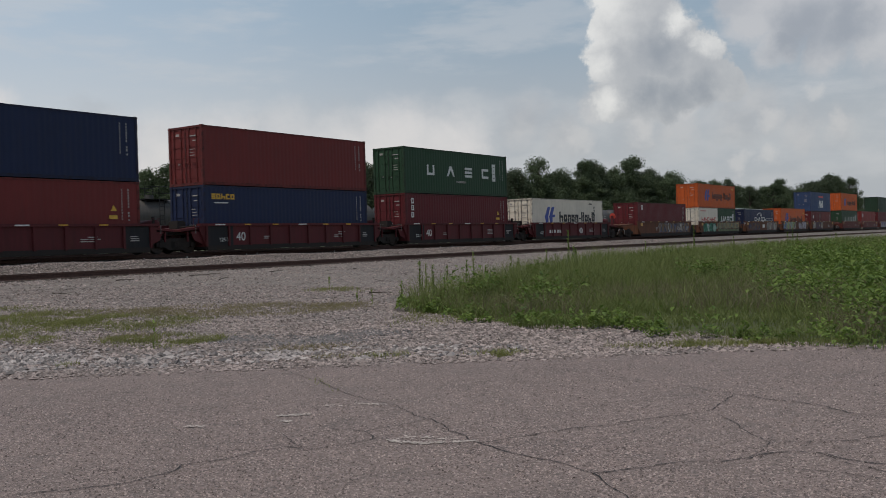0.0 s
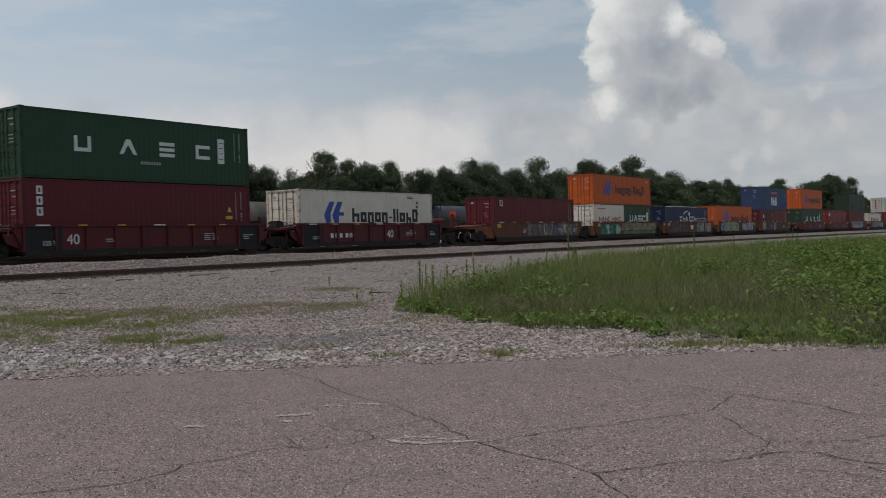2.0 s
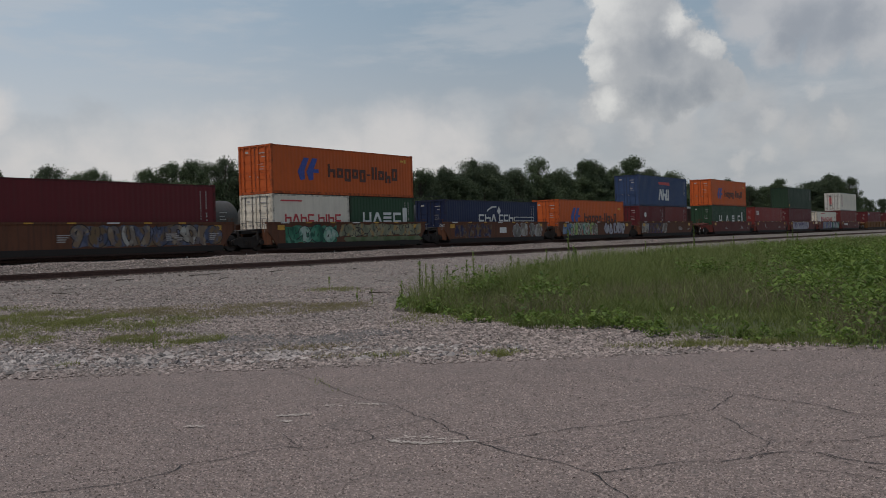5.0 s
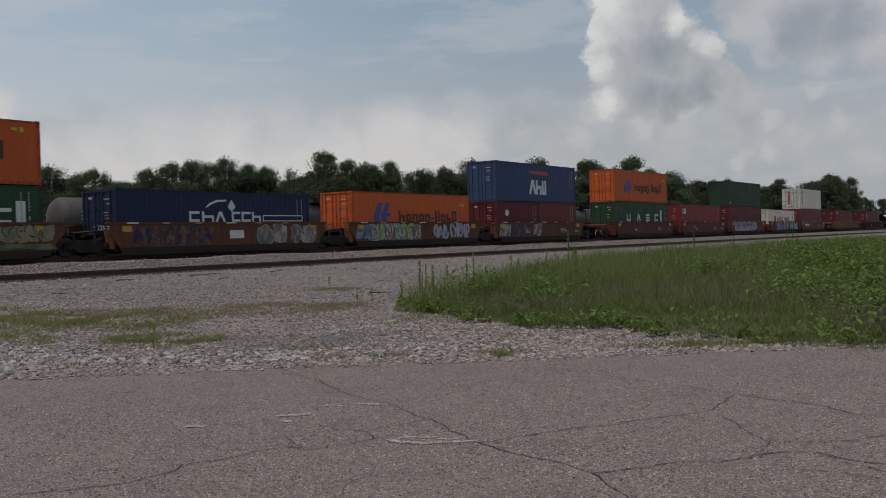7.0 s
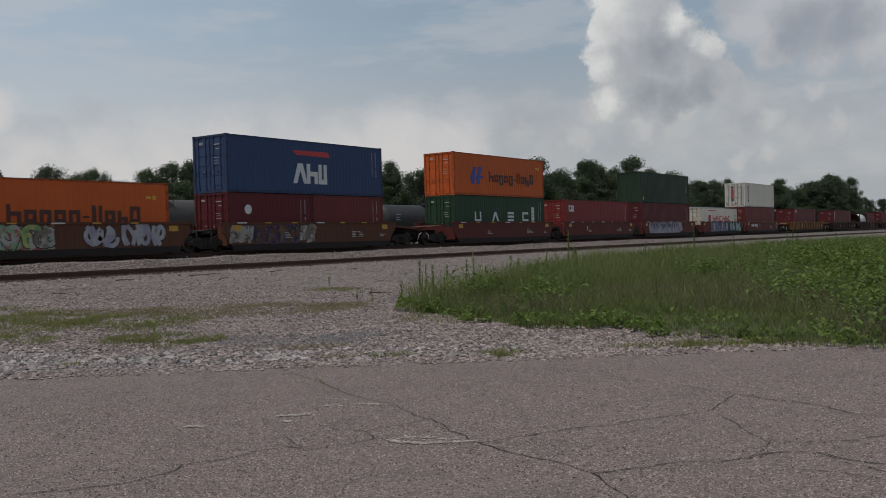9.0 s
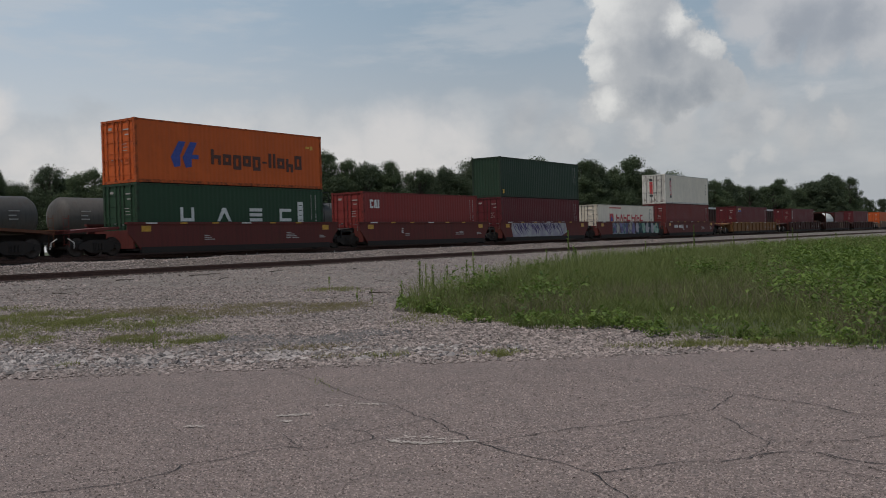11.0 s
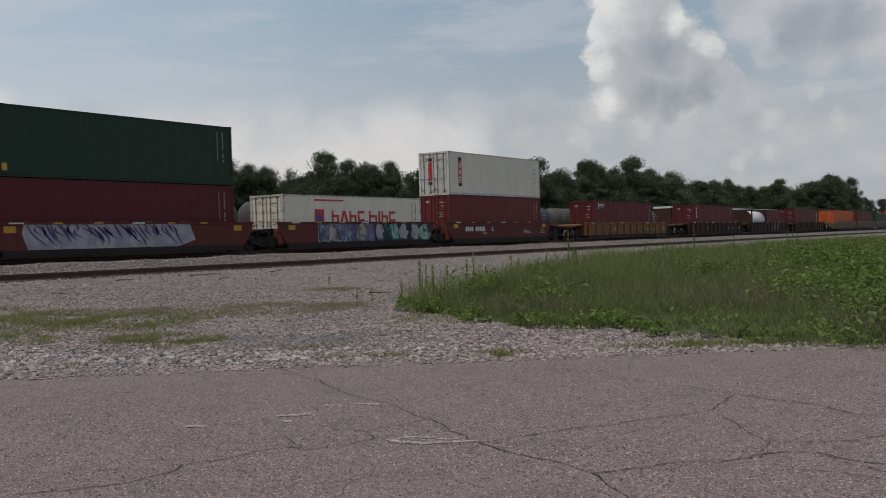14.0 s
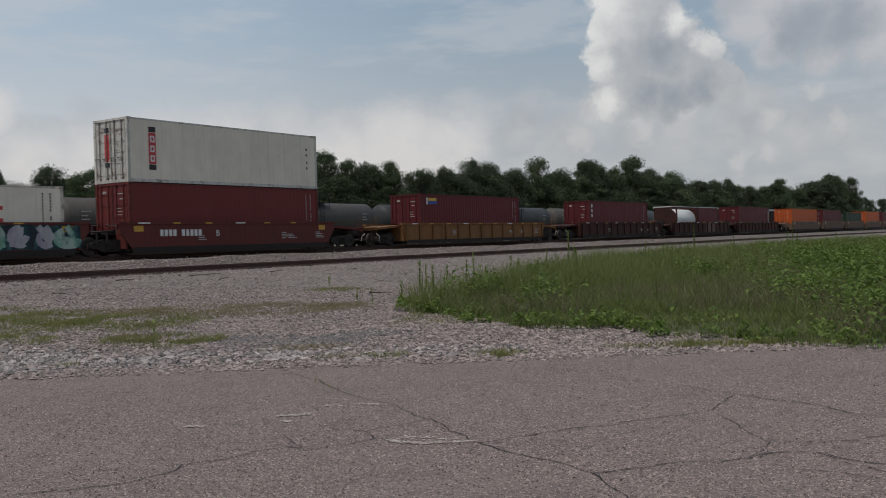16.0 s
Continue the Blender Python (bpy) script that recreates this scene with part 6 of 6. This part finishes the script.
    stencils(c, 13.0, 8, big=("E", 3.5, 0.44, 0.78))
    b = container(180.2, LO, 12.19, HC, SCARLET_BOX, "bright red steel container in a russet well")
    trade_blocks(b, MARK_WHITE, ((0.62, 0.92), (0.98, 1.30)), 1.92, 0.50, "cw")
    bar(b, 1.34, 1.92, 0.14, 0.50, MARK_WHITE)
    tail_codes(b, 12.19, HC)
    c = well_car(195.3, 208.3, "smooth", RUSSET_CAR, "russet well car with white and violet spray paint")
    spray_slab(c, 1.2, 9.4, 0.28, 1.48, SP_WHITE, SP_VIOLET, 21)
    b = container(195.55, LO, 12.19, HC, DEEP_BOX, "deep maroon container under a green one")
    tail_codes(b, 12.19, HC)
    b = container(195.55, LO + HC, 12.19, HC, FOREST_BOX, "plain forest green container with ribbed blind end", doors=False)
    bar(b, 0.28, 0.25, 0.2, 0.3, MARK_YELLOW)
    tail_codes(b, 12.19, HC)
    c = well_car(210.9, 223.9, "smooth", RUSSET_CAR, "russet well car with teal and white spray paint")
    spray_piece(c, 2.6, 7.4, 0.30, 1.44, (SP_TEAL, SP_CREAM, SP_LILAC), SP_INK, 22, 6, 0.24, SP_TEAL)
    spray_piece(c, 7.5, 13.0, 0.32, 1.42, (SP_WHITE, SP_MINT, SP_WHITE), SP_SEA, 23, 5, 0.27, SP_SEA)
    b = container(211.15, LO, 12.19, ST, WHITE_BOX, "white refrigerated container with red blocks", smooth=True)
    bar(b, 2.42, 1.12, 0.75, 0.68, MARK_RED)
    part("emblem", prism([(2.5, 1.14), (3.08, 1.14), (2.79, 1.66)], -0.004, 0.012), MARK_BLUE, b, at=(0, SIDE_Y, 0))
    row_of_blocks(b, 3.8, 1.12, 9.55, 0.62, [("n", 1, 1, 0), ("w", 1.1, 1, 0), ("n", 1, 1, 0), ("c", 1, 1, 0), ("l", 0.25, 0.1, 0), ("n", 1.2, 1, 0), ("l", 0.3, 1, 0), ("n", 1, 1, 0), ("c", 1, 1, 0)], MARK_RED)
    bar(b, 2.4, 2.26, 2.4, 0.09, MARK_RED)
    tail_codes(b, 12.19, ST, MARK_BLACK)
    c = well_car(226.2, 239.3, "smooth", RUSSET_CAR, "russet well car with white stencilled data", right="outer")
    stencils(c, 13.1, 9, big=("B", 5.0, 0.42, 0.80))
    for k in range(10):
        if k != 4:
            bar(c, 1.75 + 0.245 * k, 0.82, 0.17, 0.30, MARK_WHITE, "stencil", WELL_Y - 0.006)
    b = container(226.55, LO, 12.19, HC, RED_BOX, "faded brick red container under a white one")
    tail_codes(b, 12.19, HC)
    b = container(226.55, LO + HC, 12.19, HC, WHITE_BOX, "white refrigerated container with chipped rusty doors", smooth=True, door_paint=WHITE_RUSTY, frame_paint=WHITE_RUSTY)
    for z, h, m in ((2.28, 0.24, MARK_BLACK), (0.85, 1.40, MARK_RED), (0.58, 0.24, MARK_BLACK)):
        bar(b, 1.14, z, 0.38, h, m)
    for z in (1.82, 1.38, 0.94):
        shared("marking", "tl", lambda: block_outline(0.24, 0.30, 0.07), MARK_WHITE, b, at=(1.21, SIDE_Y - 0.004, z))
    for z in (2.05, 1.75, 1.35, 1.05):
        bar(b, 11.35, z, 0.10, 0.11, MARK_BLACK)
    for z, h, m in ((0.79, 0.07, MARK_BLACK), (0.34, 0.42, MARK_RED), (0.25, 0.07, MARK_BLACK)):
        part("door_marking", boxes((-0.006, 0.0, -0.16, 0.16, z * HC, (z + h) * HC)), m, b, at=(0.03, 0.30, 0))

    # single cars and the far end
    c = well_car(246.2, 263.3, "ribbed", YELLOW_CAR, "ochre yellow ribbed well car", left="outer", right="outer")
    stencils(c, 17.1, 10)
    b = container(248.25, LO, 12.19, HC, DEEP_BOX, "deep maroon container in a yellow well")
    bar(b, 0.62, 2.2, 0.12, 0.45, MARK_WHITE), bar(b, 0.8, 2.45, 0.9, 0.18, MARK_YELLOW), bar(b, 0.8, 2.24, 0.95, 0.19, MARK_BLUE)
    tail_codes(b, 12.19, HC)
    c = well_car(270.0, 286.6, "ribbed", DARK_CAR, "dark brown ribbed well car", left="outer")
    stencils(c, 16.6, 11)
    b = container(272.1, LO, 12.19, HC, DEEP_BOX, "deep maroon container in a dark brown well")
    tail_codes(b, 12.19, HC)
    for z in (2.3, 1.9, 1.5):
        bar(b, 0.3, z, 0.2, 0.26, MARK_WHITE)
    c = well_car(290.2, 306.6, "ribbed", DARK_CAR, "dark brown ribbed well car with a pale patch")
    part("patched_panel", boxes((9.3, 12.4, -0.002, 0.01, 0.33, 1.3)), TAN_CAR, c, "pale repainted panel", at=(0, WELL_Y, 0))
    tank_container(291.8, LO)
    container(298.0, LO, 6.06, ST, DEEP_BOX, "short deep maroon container behind a tank")
    well_car(310.2, 326.6, "ribbed", DARK_CAR, "dark brown ribbed well car", right="outer")
    b = container(311.6, LO, 12.19, HC, DEEP_BOX, "deep maroon container in a dark brown well")
    bar(b, 11.6, 0.6, 0.5, 1.9, SP_CREAM)
    well_car(334.2, 349.0, "smooth", TAN_CAR, "faded tan well car", left="outer")
    container(334.9, LO, 13.72, HC, ORANGE_BOX, "plain orange container in a tan well")
    well_car(352.0, 365.2, "smooth", TAN_CAR, "faded tan well car")
    container(352.4, LO, 12.19, HC, DEEP_BOX, "deep maroon container in a tan well")
    well_car(368.0, 381.0, "smooth", TAN_CAR, "faded tan well car")
    container(368.3, LO, 12.19, ST, FOREST_BOX, "dull green container in a tan well")
    well_car(384.0, 397.0, "smooth", TAN_CAR, "faded tan well car")
    container(384.3, LO, 12.19, HC, ORANGE_BOX, "plain orange container in a tan well")
    well_car(400.0, 413.0, "smooth", TAN_CAR, "faded tan well car", right="outer")
    container(400.3, LO, 12.19, HC, DEEP_BOX, "deep maroon container in a tan well")


build_train()


# ---- parked cars on the rear track ----
def parked_truck(car, x):
    t = shared("truck", 0, lambda: boxes((-0.2, 0.2, -0.95, 0.95, 0.36, 0.70), (-0.3, 0.3, -0.3, 0.3, 0.6, 0.86)), UNDER, car, at=(x, 0, 0))
    for s in (-1, 1):
        shared("side_frame", s, lambda: side_frame_bm(), UNDER, t, at=(0, s * 0.99, 0), turn=(0, 0, 0) if s < 0 else (0, 0, math.pi))
    for dx in (-0.89, 0.89):
        shared("wheelset", 0, wheelset_bm, WHEEL, t, at=(dx, 0, 0.42))


def tank_car(x, paint, label):
    c = tagged(new("tank_car"), label, "rail car", "parked tank cars")
    c.location = (x, PARKED_Y, RAIL_Z)
    L = 16.4
    shared("tank", 0, lambda: lathe([(0, 0.15), (0.08, 0.8), (0.3, 1.25), (0.62, 1.47), (L - 0.62, 1.47), (L - 0.3, 1.25), (L - 0.08, 0.8), (L, 0.15)], 36), paint, c, at=(0, 0, 2.62))
    shared("underframe", 0, lambda: boxes((-0.6, L + 0.6, -0.3, 0.3, 0.75, 1.15), (-0.5, 1.2, -1.4, 1.4, 1.0, 1.15), (L - 1.2, L + 0.5, -1.4, 1.4, 1.0, 1.15)), BLACK, c)
    shared("manway", 0, lambda: rod((L / 2, 0, 4.0), (L / 2, 0, 4.4), 0.35, 14), paint, c)

    shared("platform", 0, lambda: boxes((L / 2 - 1.3, L / 2 + 1.3, -1.2, 1.2, 4.02, 4.06)), BLACK, c, label="black top platform")
    for y in (-1.2, 1.2):
        for px in (-1.3, 0, 1.3):
            shared("railing_post", 0, lambda: rod((0, 0, 3.6), (0, 0, 5.0), 0.03, 5), BLACK, c, at=(L / 2 + px, y, 0))
        for z in (4.5, 5.0):
            shared("railing", 0, lambda: rod((-1.3, 0, 0), (1.3, 0, 0), 0.025, 5), BLACK, c, at=(L / 2, y, z))

    def steps():
        bm = bmesh.new()
        for px in (-0.22, 0.22):
            rod((L / 2 + px, -1.52, 1.0), (L / 2 + px, -1.52, 4.1), 0.025, 5, bm)
        for k in range(9):
            rod((L / 2 - 0.22, -1.52, 1.1 + 0.34 * k), (L / 2 + 0.22, -1.52, 1.1 + 0.34 * k), 0.018, 5, bm)
        return bm
    shared("ladder", 0, steps, BLACK, c)
    for px in (1.3, 13.9):
        for k, (w, z) in enumerate(((1.3, 3.0), (0.9, 2.7), (1.1, 2.45))):
            bar(c, px, z, w * 0.6, 0.08, MARK_DIM, "stencil", y=-1.475)
    parked_truck(c, 1.3), parked_truck(c, L - 1.3)


def box_car(x):
    c = tagged(new("box_car"), "dull brown parked wagon with pale roof", "rail car", "parked wagons")
    c.location = (x, PARKED_Y, RAIL_Z)
    shared("body", 0, lambda: boxes((0, 15.4, -1.45, 1.45, 1.0, 4.50)), DARK_CAR, c)
    shared("roof", 0, lambda: prism([(-0.05, 4.504), (15.45, 4.504), (15.45, 4.82), (-0.05, 4.82)], -1.55, 1.55), PALE_ROOF, c, label="pale metal roof")
    for i in range(12):
        shared("rib", 0, lambda: boxes((-0.05, 0.05, -1.53, -1.45, 1.0, 4.50)), DARK_CAR, c, at=(0.3 + i * 1.345, 0, 0))
    parked_truck(c, 1.6), parked_truck(c, 13.8)


for k in range(8):
    tank_car(2.3 + 17.95 * k, (TANK_GREY, TANK_GREY, TANK_GREY, TANK_GREY, TANK_BLACK, TANK_BLACK, TANK_GREY, TANK_BLACK, TANK_BLACK)[k], "black parked tank car" if k in (4, 5, 7, 8) else "dusty grey parked tank car with top platform")
for k in range(7):
    box_car(149.5 + 17.2 * k)


# ---- movement ----
def run(t):
    """Metres that the train has rolled: a steady pace, slackening a little at the end."""
    return 12.55 * t if t < 12.5 else 156.875 + 12.45 * (t - 12.5)


def motions():
    times = [float(t) for t in range(17)]
    for thing, s, z in TRAIN:
        walk(thing, [(t, pose(s - run(t), TRAIN_Y, RAIL_Z + z)) for t in times])
    ticks = [k / 30 for k in range(481)]
    for wheel, dx in WHEELSETS:
        walk(wheel, [(t, pose(dx, 0, 0.42, 0, -math.degrees(run(t) / 0.42), 0)) for t in ticks])


motions()
